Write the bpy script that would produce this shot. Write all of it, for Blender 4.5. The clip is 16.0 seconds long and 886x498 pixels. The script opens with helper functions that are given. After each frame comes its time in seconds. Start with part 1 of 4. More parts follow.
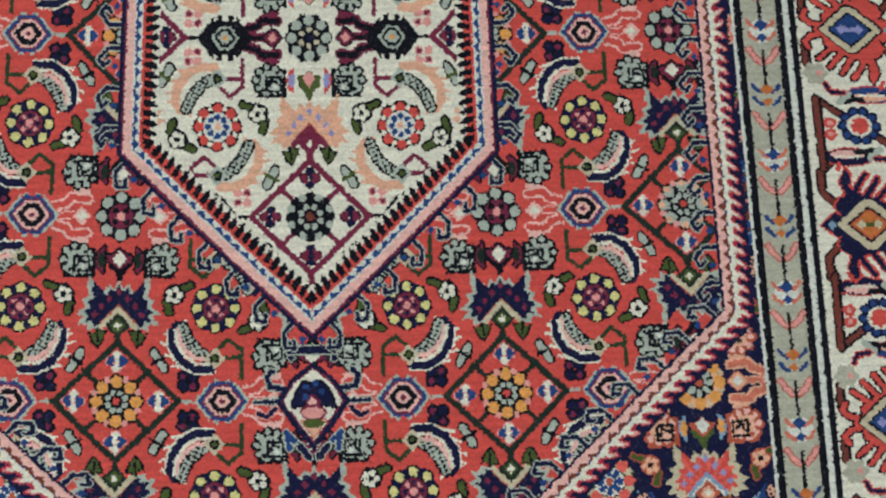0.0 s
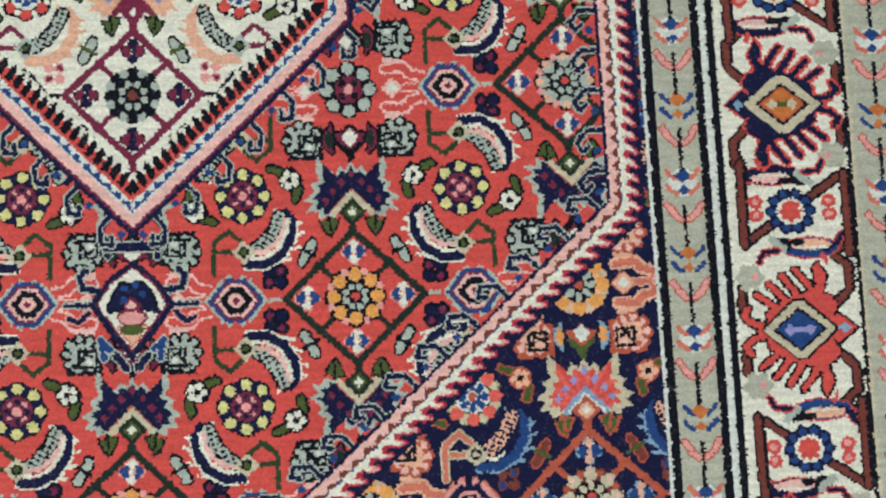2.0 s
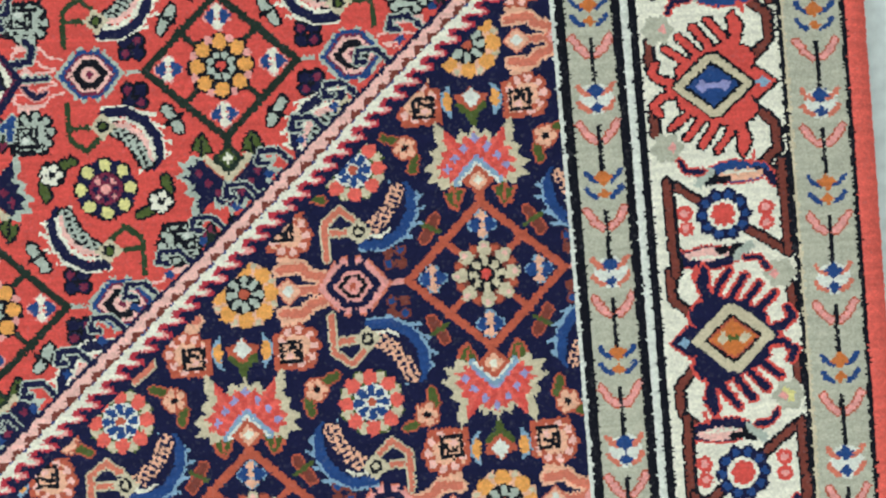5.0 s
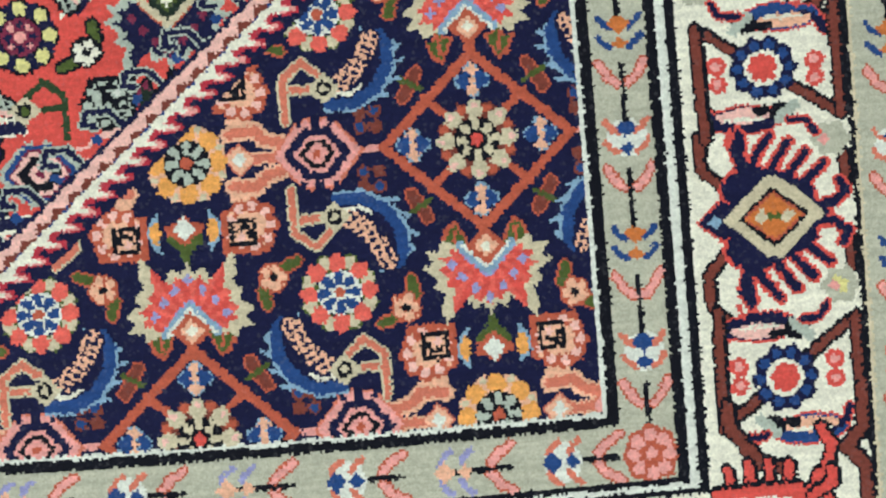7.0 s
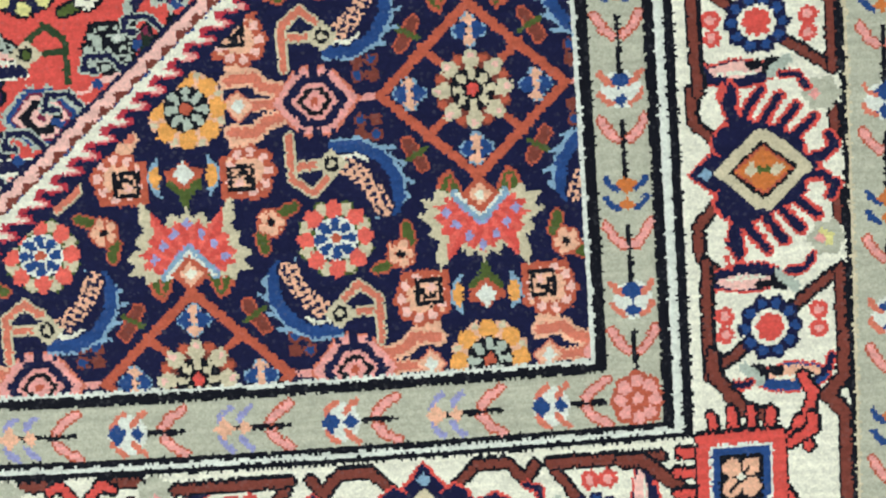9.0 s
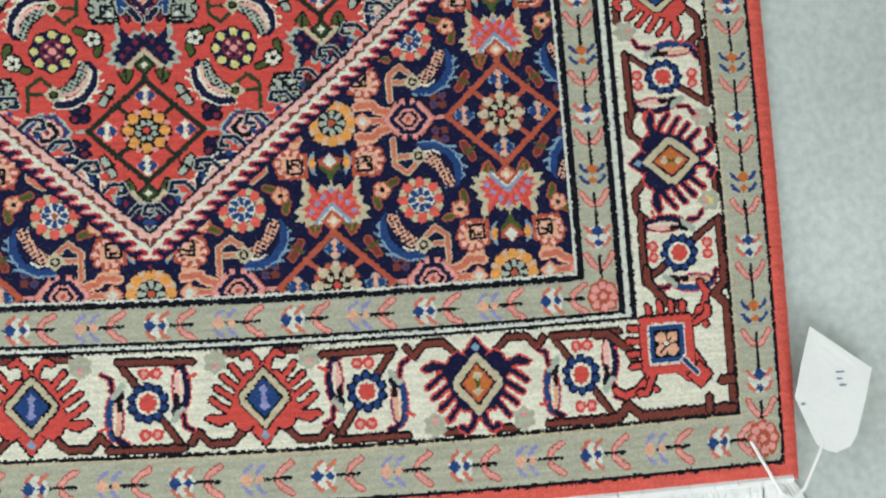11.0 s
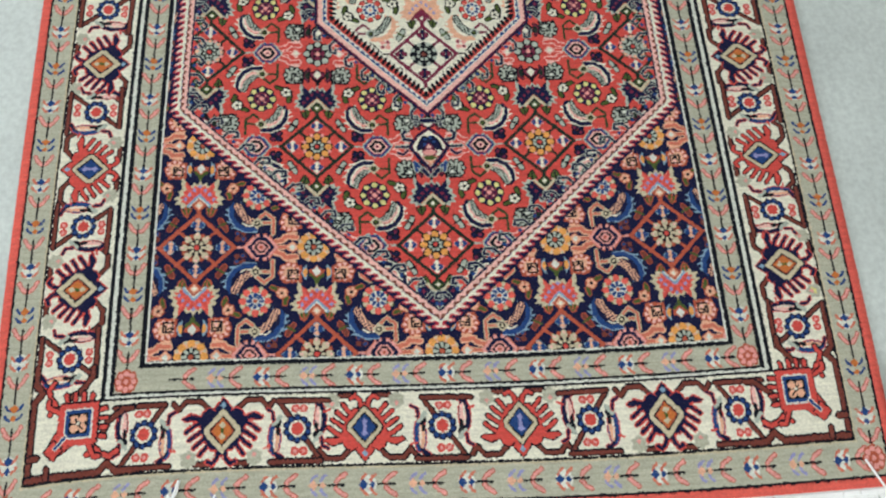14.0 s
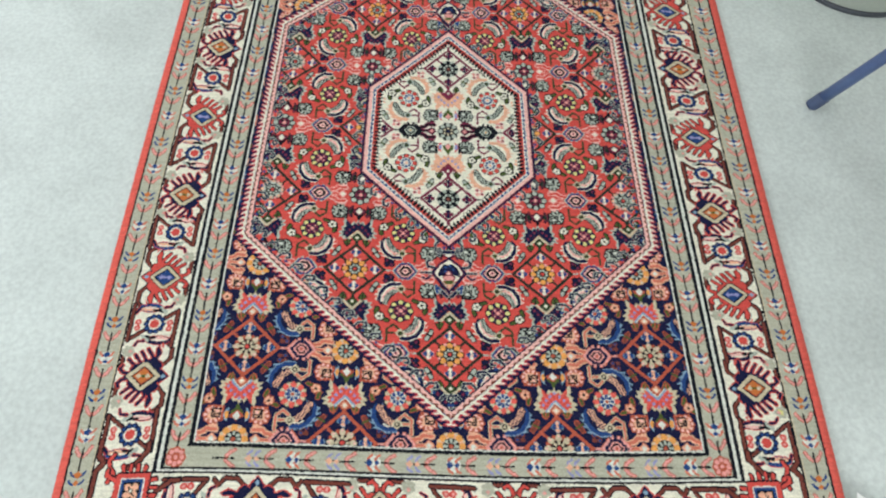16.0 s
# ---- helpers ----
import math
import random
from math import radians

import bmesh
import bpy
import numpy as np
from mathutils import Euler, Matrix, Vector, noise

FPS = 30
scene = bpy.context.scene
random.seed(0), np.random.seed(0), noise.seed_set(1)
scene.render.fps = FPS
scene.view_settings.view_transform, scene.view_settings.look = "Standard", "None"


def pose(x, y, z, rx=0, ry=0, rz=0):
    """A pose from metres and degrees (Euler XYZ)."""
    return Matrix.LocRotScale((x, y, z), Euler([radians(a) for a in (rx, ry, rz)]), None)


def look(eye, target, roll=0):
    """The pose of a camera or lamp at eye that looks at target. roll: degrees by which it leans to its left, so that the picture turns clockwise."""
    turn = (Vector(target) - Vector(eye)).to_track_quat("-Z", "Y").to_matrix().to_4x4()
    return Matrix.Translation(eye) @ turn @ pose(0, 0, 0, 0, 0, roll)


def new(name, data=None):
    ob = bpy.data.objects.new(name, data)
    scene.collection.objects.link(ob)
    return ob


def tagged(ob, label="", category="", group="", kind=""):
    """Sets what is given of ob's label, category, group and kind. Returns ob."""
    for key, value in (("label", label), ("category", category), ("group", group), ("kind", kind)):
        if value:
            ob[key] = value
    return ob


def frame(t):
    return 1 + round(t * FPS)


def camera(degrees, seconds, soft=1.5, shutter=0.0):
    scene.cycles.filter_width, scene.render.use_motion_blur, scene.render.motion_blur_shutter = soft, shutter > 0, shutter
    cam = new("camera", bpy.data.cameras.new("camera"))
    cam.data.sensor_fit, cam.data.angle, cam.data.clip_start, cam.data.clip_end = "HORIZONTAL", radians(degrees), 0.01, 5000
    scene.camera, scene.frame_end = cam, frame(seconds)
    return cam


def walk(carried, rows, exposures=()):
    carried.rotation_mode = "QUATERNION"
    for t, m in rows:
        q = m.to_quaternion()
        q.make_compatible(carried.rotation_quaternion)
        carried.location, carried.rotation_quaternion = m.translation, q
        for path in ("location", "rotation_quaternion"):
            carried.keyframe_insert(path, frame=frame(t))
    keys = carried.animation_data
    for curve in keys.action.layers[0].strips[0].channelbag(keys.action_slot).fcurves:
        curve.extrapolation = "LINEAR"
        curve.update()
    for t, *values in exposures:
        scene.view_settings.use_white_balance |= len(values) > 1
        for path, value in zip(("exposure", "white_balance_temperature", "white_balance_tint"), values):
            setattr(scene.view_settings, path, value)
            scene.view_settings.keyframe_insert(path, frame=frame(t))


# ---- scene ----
cam = camera(62.1, 16.0, soft=2.1)
# seconds; metres; degrees of tilt, lean and turn from looking straight down
PATH = [
    (0, 0.0887, -0.2579, 0.6075, 6.56, -1.54, -1.87),
    (0.5, 0.1327, -0.2730, 0.5918, 6.05, -0.85, -0.99),
    (1, 0.1546, -0.2898, 0.5544, 5.87, -0.59, -0.74),
    (1.5, 0.1785, -0.3075, 0.5249, 5.08, -0.56, -1.04),
    (2, 0.2074, -0.3230, 0.5228, 5.09, -1.03, -1.90),
    (2.5, 0.2242, -0.3402, 0.5180, 3.55, -1.03, -1.74),
    (3, 0.2378, -0.3654, 0.5137, 3.27, -1.18, -2.19),
    (3.5, 0.2591, -0.3843, 0.5020, 2.00, -0.93, -2.82),
    (4, 0.2761, -0.4010, 0.4974, 1.25, -1.07, -3.29),
    (4.2, 0.2854, -0.4086, 0.4971, 1.40, -0.72, -3.79),
    (6.3, 0.2834, -0.4953, 0.4069, 1.41, -0.31, -3.99),
    (6.5, 0.2879, -0.4977, 0.4036, 1.06, -0.22, -4.47),
    (7, 0.2921, -0.5157, 0.3907, 0.75, -0.27, -3.90),
    (7.5, 0.2929, -0.5225, 0.3593, 0.28, -0.08, -4.54),
    (8, 0.2867, -0.5170, 0.3534, -0.42, -0.02, -4.04),
    (8.5, 0.2900, -0.5147, 0.3558, -0.46, -0.05, -3.93),
    (9, 0.2937, -0.5298, 0.3985, -1.30, -0.35, -3.11),
    (9.2, 0.2931, -0.5408, 0.4307, -1.59, -0.52, -3.72),
    (11.3, 0.1699, -0.6513, 0.6778, 6.03, -4.44, -3.46),
    (11.5, 0.1414, -0.6610, 0.6922, 6.09, -4.62, -3.33),
    (12, 0.0687, -0.6777, 0.7384, 7.24, -3.71, -5.98),
    (12.5, 0.0305, -0.7094, 0.7816, 9.20, -3.25, -5.03),
    (13, 0.0022, -0.7054, 0.8134, 11.43, -2.61, -3.84),
    (13.5, -0.0200, -0.7238, 0.8680, 14.98, -2.76, -2.17),
    (14, -0.0448, -0.7756, 0.9366, 18.60, -2.15, -3.33),
    (14.5, -0.0451, -0.8329, 0.9905, 20.40, -2.24, -1.88),
    (15, -0.0384, -0.8714, 1.0320, 25.24, -2.07, -0.60),
    (15.5, -0.0430, -0.9020, 1.0553, 28.88, -2.23, -0.14),
    (16, -0.0495, -0.9104, 1.0721, 31.13, -1.97, -0.08),
]
walk(cam, [(t, pose(*place)) for t, *place in PATH], exposures=[(0, -0.40, 6500, 10), (1.5, -0.2, 6450, 10), (3.5, -0.06, 6400, 8), (6.5, 0.02, 6450, 6), (8, 0.06, 6500, 6), (9.2, 0.09, 6500, 6), (11.5, -0.33, 6550, 8), (12.5, -0.37, 6600, 9), (13.2, -0.34, 6650, 10), (14.5, -0.16, 6650, 10), (16, -0.08, 6600, 10)])

# ---- light: daylight through the windows of a plain room, plus an added south lamp ----
FLOOR_Z = -0.010
world = bpy.data.worlds.new("world")
scene.world = world
world.use_nodes = True
wn = world.node_tree
sky = wn.nodes.new("ShaderNodeTexSky")
sky.sky_type = "NISHITA"
sky.sun_disc = False
sky.sun_elevation, sky.sun_rotation = radians(40), radians(200)
wn.links.new(sky.outputs[0], wn.nodes["Background"].inputs[0])
wn.nodes["Background"].inputs[1].default_value = 0.10

ROOM = dict(x0=-2.6, x1=3.2, y0=-2.8, y1=3.4, z1=2.7)


def area_light(name, m, sx, sy, watts, colour):
    data = bpy.data.lights.new(name, "AREA")
    data.shape, data.size, data.size_y = "RECTANGLE", sx, sy
    data.energy, data.color = watts * 0.29, colour
    ob = new(name, data)
    ob.matrix_world = m
    return ob


area_light("unseen_daylight", look((ROOM["x0"] + 0.02, -1.0, 1.6), (1, -0.6, 0.6)), 1.9, 1.5, 118, (0.89, 0.95, 1.0))
area_light("unseen_daylight", look((ROOM["x0"] + 0.02, 1.6, 1.6), (1, 0.9, 0.6)), 1.9, 1.5, 118, (0.89, 0.95, 1.0))
area_light("unseen_daylight", look((0.4, ROOM["y1"] - 0.02, 1.6), (0.4, 0, 0.6)), 2.6, 1.5, 66, (0.91, 0.96, 1.0))
# added fill from the unseen south side, to brighten the rug's near end
area_light("unseen_daylight", look((0.4, ROOM["y0"] + 0.02, 1.6), (0.4, -0.4, 0.2)), 2.6, 1.5, 156, (0.91, 0.96, 1.0))


# ---- materials ----
def srgb(r, g, b):
    return tuple(((c / 255 + 0.055) / 1.055) ** 2.4 if c > 10 else c / 255 / 12.92 for c in (r, g, b))


def noise_node(n, links, coord, scale, detail, stretch=None):
    tex = n.new("ShaderNodeTexNoise")
    tex.inputs["Scale"].default_value, tex.inputs["Detail"].default_value = scale, detail
    if stretch:
        mp = n.new("ShaderNodeMapping")
        mp.inputs["Scale"].default_value = stretch
        links.new(coord, mp.inputs[0])
        links.new(mp.outputs[0], tex.inputs["Vector"])
    else:
        links.new(coord, tex.inputs["Vector"])
    return tex.outputs["Fac"]


def spread(n, links, fac, low, high):
    mr = n.new("ShaderNodeMapRange")
    mr.inputs["From Min"].default_value, mr.inputs["From Max"].default_value = 0.3, 0.7
    mr.inputs["To Min"].default_value, mr.inputs["To Max"].default_value = low, high
    links.new(fac, mr.inputs["Value"])
    return mr.outputs[0]


def times(n, links, a, b):
    m = n.new("ShaderNodeMath")
    m.operation = "MULTIPLY"
    links.new(a, m.inputs[0])
    links.new(b, m.inputs[1])
    return m.outputs[0]


def textured(name, rgb, rough, fine, broad, fine_amt, broad_amt, bump=0.3, bump_dist=0.001, stretch=None, metal=0.0, sheen=0.0, spec=0.5):
    """A surface with variation at two scales and a fine relief."""
    mat = bpy.data.materials.new(name)
    mat.use_nodes = True
    n, links = mat.node_tree.nodes, mat.node_tree.links
    bsdf = n["Principled BSDF"]
    coord = n.new("ShaderNodeTexCoord").outputs["Object"]
    f1 = noise_node(n, links, coord, fine, 3)
    f2 = noise_node(n, links, coord, broad, 4, stretch)
    k = times(n, links, spread(n, links, f1, 1 - fine_amt, 1 + fine_amt), spread(n, links, f2, 1 - broad_amt, 1 + broad_amt))
    mix = n.new("ShaderNodeVectorMath")
    mix.operation = "SCALE"
    mix.inputs[0].default_value = rgb
    links.new(k, mix.inputs["Scale"])
    links.new(mix.outputs[0], bsdf.inputs["Base Color"])
    bsdf.inputs["Roughness"].default_value = rough
    bsdf.inputs["Metallic"].default_value = metal
    bsdf.inputs["Specular IOR Level"].default_value = spec
    bsdf.inputs["Sheen Weight"].default_value = sheen
    bsdf.inputs["Sheen Roughness"].default_value = 0.6
    b = n.new("ShaderNodeBump")
    b.inputs["Strength"].default_value, b.inputs["Distance"].default_value = bump, bump_dist
    links.new(f1, b.inputs["Height"])
    links.new(b.outputs[0], bsdf.inputs["Normal"])
    return mat


# dyed wool of the rug, one material a yarn
YARN = dict(
    red=(208, 80, 72), pink=(224, 154, 146), ivory=(226, 222, 202), navy=(24, 26, 58), black=(18, 19, 27),
    blue=(38, 68, 120), skyblue=(130, 160, 182), sage=(178, 177, 157), orange=(226, 158, 84), green=(76, 90, 44),
    rust=(180, 88, 66), maroon=(118, 42, 66), mauve=(146, 146, 190), beige=(198, 186, 156), yellow=(214, 206, 136),
    grey=(172, 180, 166), brown=(118, 60, 50), peach=(226, 172, 142), pine=(34, 46, 38), white=(214, 216, 204), blush=(232, 182, 170), amber=(196, 112, 58), coral=(222, 98, 86), crimson=(178, 52, 66), clay=(206, 116, 94), moss=(46, 64, 40))
YARN_NAMES = list(YARN)
YARN_INDEX = {k: i for i, k in enumerate(YARN_NAMES)}


def wool(name, rgb):
    """Cut pile: uneven tufts, streaks of the dye along the rows, and a dull, fibrous surface."""
    mat = textured(name, rgb, 0.92, 850, 26, 0.10, 0.13, 0.35, 0.0010, (1.0, 9.0, 1.0), sheen=0.02, spec=0.08)
    n, links = mat.node_tree.nodes, mat.node_tree.links
    bsdf = n["Principled BSDF"]
    coord = n.new("ShaderNodeTexCoord").outputs["Object"]
    tuft = n.new("ShaderNodeTexVoronoi")
    tuft.inputs["Scale"].default_value = 620
    links.new(coord, tuft.inputs["Vector"])
    grey = n.new("ShaderNodeSeparateColor")
    links.new(tuft.outputs["Color"], grey.inputs[0])
    vary = n.new("ShaderNodeMapRange")
    vary.inputs["To Min"].default_value, vary.inputs["To Max"].default_value = 0.89, 1.12
    links.new(grey.outputs[0], vary.inputs["Value"])
    lift = n.new("ShaderNodeMix")  # stray lighter fibres
    lift.data_type = "RGBA"
    lift.inputs["B"].default_value = (0.34, 0.32, 0.34, 1)
    pick = n.new("ShaderNodeMapRange")
    pick.inputs["From Min"].default_value, pick.inputs["From Max"].default_value = 0.86, 1.0
    pick.inputs["To Min"].default_value, pick.inputs["To Max"].default_value = 0.0, 0.08
    links.new(grey.outputs[1], pick.inputs["Value"])
    scale = n.new("ShaderNodeVectorMath")
    scale.operation = "SCALE"
    links.new(bsdf.inputs["Base Color"].links[0].from_socket, scale.inputs[0])
    links.new(vary.outputs[0], scale.inputs["Scale"])
    links.new(pick.outputs[0], lift.inputs["Factor"])
    links.new(scale.outputs[0], lift.inputs["A"])
    links.new(lift.outputs["Result"], bsdf.inputs["Base Color"])
    return mat


WOOL = [wool("wool_" + k, srgb(*v)) for k, v in YARN.items()]
WALL = textured("wall_paint", (0.78, 0.77, 0.74), 0.7, 60, 3, 0.02, 0.03)
LINO = textured("floor_linoleum", srgb(204, 211, 206), 0.42, 130, 6, 0.1, 0.09, 0.06, 0.0006)
COTTON = textured("fringe_cotton", srgb(252, 252, 249), 0.9, 1200, 20, 0.06, 0.06, 0.4)
FRAME_WHITE = textured("window_frame_paint", (0.8, 0.8, 0.78), 0.4, 80, 4, 0.02, 0.02)


def part(name, bm, material, parent, label=""):
    mesh = bpy.data.meshes.new(name)
    bm.to_mesh(mesh)
    bm.free()
    mesh.materials.append(material)
    ob = new(name, mesh)
    ob.parent = parent
    return tagged(ob, label)


def thing(name, label, category, at=(0, 0, 0), kind="", group=""):
    ob = new(name)
    ob.location = at
    ob.empty_display_size = 0.05
    return tagged(ob, label, category, group, kind)


def box(bm, x0, y0, z0, x1, y1, z1):
    bmesh.ops.create_cube(bm, size=1, matrix=Matrix.Translation(((x0 + x1) / 2, (y0 + y1) / 2, (z0 + z1) / 2)) @ Matrix.Diagonal((x1 - x0, y1 - y0, z1 - z0, 1)))


def setting(name, boxes, material, label, category):
    bm = bmesh.new()
    for b in boxes:
        box(bm, *b)
    ob = part(name, bm, material, None)
    return tagged(ob, label, category, kind="structure")


# ---- the room ----
R = ROOM
T = 0.2
setting("floor", [(R["x0"] - T, R["y0"] - T, FLOOR_Z - 0.2, R["x1"] + T, R["y1"] + T, FLOOR_Z)], LINO, "pale grey-green linoleum floor with a soft sheen", "floor")
setting("ceiling", [(R["x0"] - T, R["y0"] - T, R["z1"], R["x1"] + T, R["y1"] + T, R["z1"] + T)], WALL, "plain white ceiling", "ceiling")


def wall_with_windows(name, along, pos, lo, hi, out, holes):
    """A wall along x or y at pos, with window openings (from, to) between sill and head."""
    sill, lintel = 0.85, 2.35
    bits, cur = [], lo
    for a, b in holes:
        bits += [(cur, a, FLOOR_Z, R["z1"]), (a, b, FLOOR_Z, sill), (a, b, lintel, R["z1"])]
        cur = b
    bits.append((cur, hi, FLOOR_Z, R["z1"]))
    p0, p1 = min(pos, pos + out), max(pos, pos + out)
    boxes = [(a, p0, c, b, p1, d) if along == "x" else (p0, a, c, p1, b, d) for a, b, c, d in bits]
    setting(name, boxes, WALL, "plain white painted wall", "wall")


wall_with_windows("wall_west", "y", R["x0"], R["y0"], R["y1"], -T, [(-1.95, -0.05), (0.65, 2.55)])
wall_with_windows("wall_east", "y", R["x1"], R["y0"], R["y1"], T, [])
wall_with_windows("wall_north", "x", R["y1"], R["x0"] - T, R["x1"] + T, T, [(-0.9, 1.7)])
# the south opening is made up, to go with the added fill lamp
wall_with_windows("wall_south", "x", R["y0"], R["x0"] - T, R["x1"] + T, -T, [(-0.9, 1.7)])

# ---- the rug: a grid of wool knots, drawn zone by zone as a weaver's chart ----
KNOT_U, KNOT_V = 258, 362  # knots from the centre to the edge, across and along


def lay(u, v):
    """Where the knot (u, v) of the chart lies on the floor: a slightly uneven, hand-woven rug."""
    x, y = u / 250, v / 250
    terms = [x ** i * y ** j for i in range(5) for j in range(5 - i)]
    px = (-0.0016, 0.0031, 0.004, -0.0034, -0.0031, 0.5314, -0.0258, 0.0001, 0.003, 0.0001, 0.004, 0.0004, 0.0198, 0.0249, 0.0089)
    py = (-0.0034, 0.5703, 0.0366, 0.0019, -0.0092, -0.0071, 0.0028, 0.0079, 0.0087, 0.0256, -0.007, -0.0126, -0.0132, -0.0245, -0.0134)
    return sum(c * t for c, t in zip(px, terms)), sum(c * t for c, t in zip(py, terms))


RES = 1.75  # tufts a chart unit
NU, NV = int(2 * KNOT_U * RES), int(2 * KNOT_V * RES)
us, vs = (np.arange(NU) + 0.5) / RES - KNOT_U, (np.arange(NV) + 0.5) / RES - KNOT_V
U, V = np.meshgrid(us, vs)
fuzz = np.random.RandomState(9)  # no tuft stands quite where the chart wants it
U, V = U + fuzz.normal(0, 0.14, U.shape), V + fuzz.normal(0, 0.14, V.shape)
AU, AV = np.abs(U), np.abs(V)
chart = np.zeros(U.shape, np.int16)  # the yarn of each knot
owner = np.zeros(U.shape, np.int32)  # the part that each knot belongs to
zone = np.zeros(U.shape, np.int8)
PARTS = [None]  # name, parent index, label


def new_part(name, parent=0, label=""):
    PARTS.append((name, parent, label))
    return len(PARTS) - 1


def paint(mask, yarn, who=0):
    chart[mask] = YARN_INDEX[yarn]
    if who:
        owner[mask] = who


ZONES = {}


def zone_part(key, mask, yarn, name, label):
    ZONES[key] = new_part(name, 0, label)
    zone[mask] = len(ZONES)
    paint(mask, yarn, ZONES[key])
    return len(ZONES)


OUT = np.maximum(AU - 168.8, np.where(AV < 276, AV - 276, np.interp(AV, (276, 279.5, 292.8, 297.1, 335.4, 337.8, 355, 362), (0, 4.2, 17.4, 24.8, 63.8, 66, 82, 89))))  # distance outwards from the navy ground's edge
HEX_SIDE = AU - 162.7
HEX_SLANT = (AV - 259.2 + AU * 0.8935) * 0.7455
HEX = np.maximum(HEX_SIDE, HEX_SLANT)  # from the big hexagon's edge
MED_SIDE = AU - 74.5
MED_SLANT = (AV - 116.3 + AU * 0.944) * 0.727
MED = np.maximum(MED_SIDE, MED_SLANT)  # from the medallion's edge
wob = np.sin(U * 0.9 + 3 * np.sin(V * 0.37)) * 0.35 + np.sin(V * 1.1 + 2 * np.sin(U * 0.31)) * 0.35

Z_NAVY = zone_part("navy", OUT < 0, "navy", "corner_ground", "navy wool ground with floral motifs")
NAVY_CORNERS = {(-1, -1): ZONES["navy"]}
for qu, qv in ((1, -1), (1, 1), (-1, 1)):
    NAVY_CORNERS[(qu, qv)] = new_part("corner_ground", 0, "navy wool ground with floral motifs")
    owner[(OUT < 0) & (U * qu > 0) & (V * qv > 0)] = NAVY_CORNERS[(qu, qv)]
Z_BAND = zone_part("band", (HEX < 4.8) & (OUT < 0), "navy", "hexagon_band", "pink and ivory toothed band")
Z_RED = zone_part("red", HEX < -7.6, "red", "field_ground", "brick red wool ground with floral motifs")
Z_MBAND = zone_part("medallion_band", MED < 0, "ivory", "medallion_band", "pale pink band with blue zigzag")
Z_IVORY = zone_part("ivory", MED < -15.4, "ivory", "medallion_ground", "ivory wool centre medallion")
Z_LINE1 = zone_part("stripe_in", (OUT >= 0) & (OUT < 4.2), "black", "stripe", "black and white lines")
Z_GUARD1 = zone_part("guard_in", (OUT >= 4.2) & (OUT < 17.4), "sage", "inner_guard_border", "sage green border with small flowers")
Z_LINE2 = zone_part("stripe_mid", (OUT >= 17.4) & (OUT < 24.8), "black", "stripe", "black and white lines")
Z_MAIN = zone_part("main", (OUT >= 24.8) & (OUT < 63.8), "ivory", "main_border", "ivory main border with palmettes and vine")
Z_LINE3 = zone_part("stripe_out", (OUT >= 63.8) & (OUT < 66), "black", "stripe", "thin black line")
Z_GUARD2 = zone_part("guard_out", (OUT >= 66) & (OUT < 82.8), "sage", "outer_guard_border", "sage green border with small flowers")
Z_EDGE = zone_part("edge", OUT >= 82.8, "coral", "end_band", "plain coral red wool edge")
D = OUT + wob * 0.3
paint((D >= 0.0) & (D < 1.3) & (OUT >= 0), "white")
paint((D >= 20.0) & (D < 22.2) & (OUT >= 17.4) & (OUT < 24.8), "white")
paint((D >= 65.1) & (OUT >= 63.8) & (OUT < 66), "beige")
paint((D >= 81.5) & (D < 82.9), "black")


def repeats(mask_axis, period):
    return (mask_axis / period) % 1.0


# along each band: the running coordinate of a toothed edge
on_side = HEX_SIDE > HEX_SLANT
run_hex = np.where(on_side, AV, (AU - AV) * 0.71)
h = HEX + wob * 0.25
m = zone == Z_BAND
tooth = repeats(run_hex / np.where(on_side, 4.8, 5.8) - 0.11 * h, 1.0)  # fingers that lean along the band
reach = np.where(tooth < 0.62, 3.9 - 5.0 * np.abs(tooth - 0.34), 0.5)
paint(m & (h < reach), "crimson")
paint(m & (h < reach - 0.8) & (tooth > 0.1) & (tooth < 0.5), "pink")
paint(m & (h < reach - 1.9) & (tooth > 0.14) & (tooth < 0.42), "ivory")
paint(m & (h < -0.5) & ((tooth < 0.66) | (h < -1.0)), "ivory")
peak = np.abs(repeats(run_hex, np.where(on_side, 4.7, 5.4)) * 2 - 1)
paint(m & (h < -2.3 - 0.7 * peak), "blue")
paint(m & (h < -2.8), "brown")
paint(m & (h < -2.9 - 2.2 * peak), "blush")
paint(m & (h < -6.3 - 0.4 * peak), "navy")

run_med = np.where(MED_SIDE > MED_SLANT, AV, (AU - AV) * 0.71)
h = MED + wob * 0.2
saw = repeats(run_med, 4.6)
m = zone == Z_MBAND
paint(m & (h >= -1.5), "navy")
paint(m & (h < -1.5) & (h >= -2.4), "maroon")
paint(m & (h < -2.4) & (h >= -6.2), "blush")
paint(m & (h < -5.4) & (h >= -8.6), "white")
paint(m & (h < -6.0) & (h >= -6.4 - 1.9 * np.abs(saw * 2 - 1)), "blue")
step = repeats(run_med / 3.7 + 0.05 * h, 1.0)
paint(m & (h < -8.6) & (h >= -11.8), "red")
paint(m & (h < -9.6) & (h > -15.5 + 5.5 * np.abs(step - 0.4)) & (step < 0.72), "black")
paint(m & (h < -9.6) & (h > -12.6) & (step > 0.72), "red")

CELL_U, CELL_V = 72, 69  # the repeat of the field pattern, in knots


def row(j):
    """The rows at the two ends were woven a little early."""
    return j * CELL_V - (1.8 if j == 4 else -1.8 if j == -4 else 0)



DARK = ("black", "navy", "pine", "maroon", "moss")


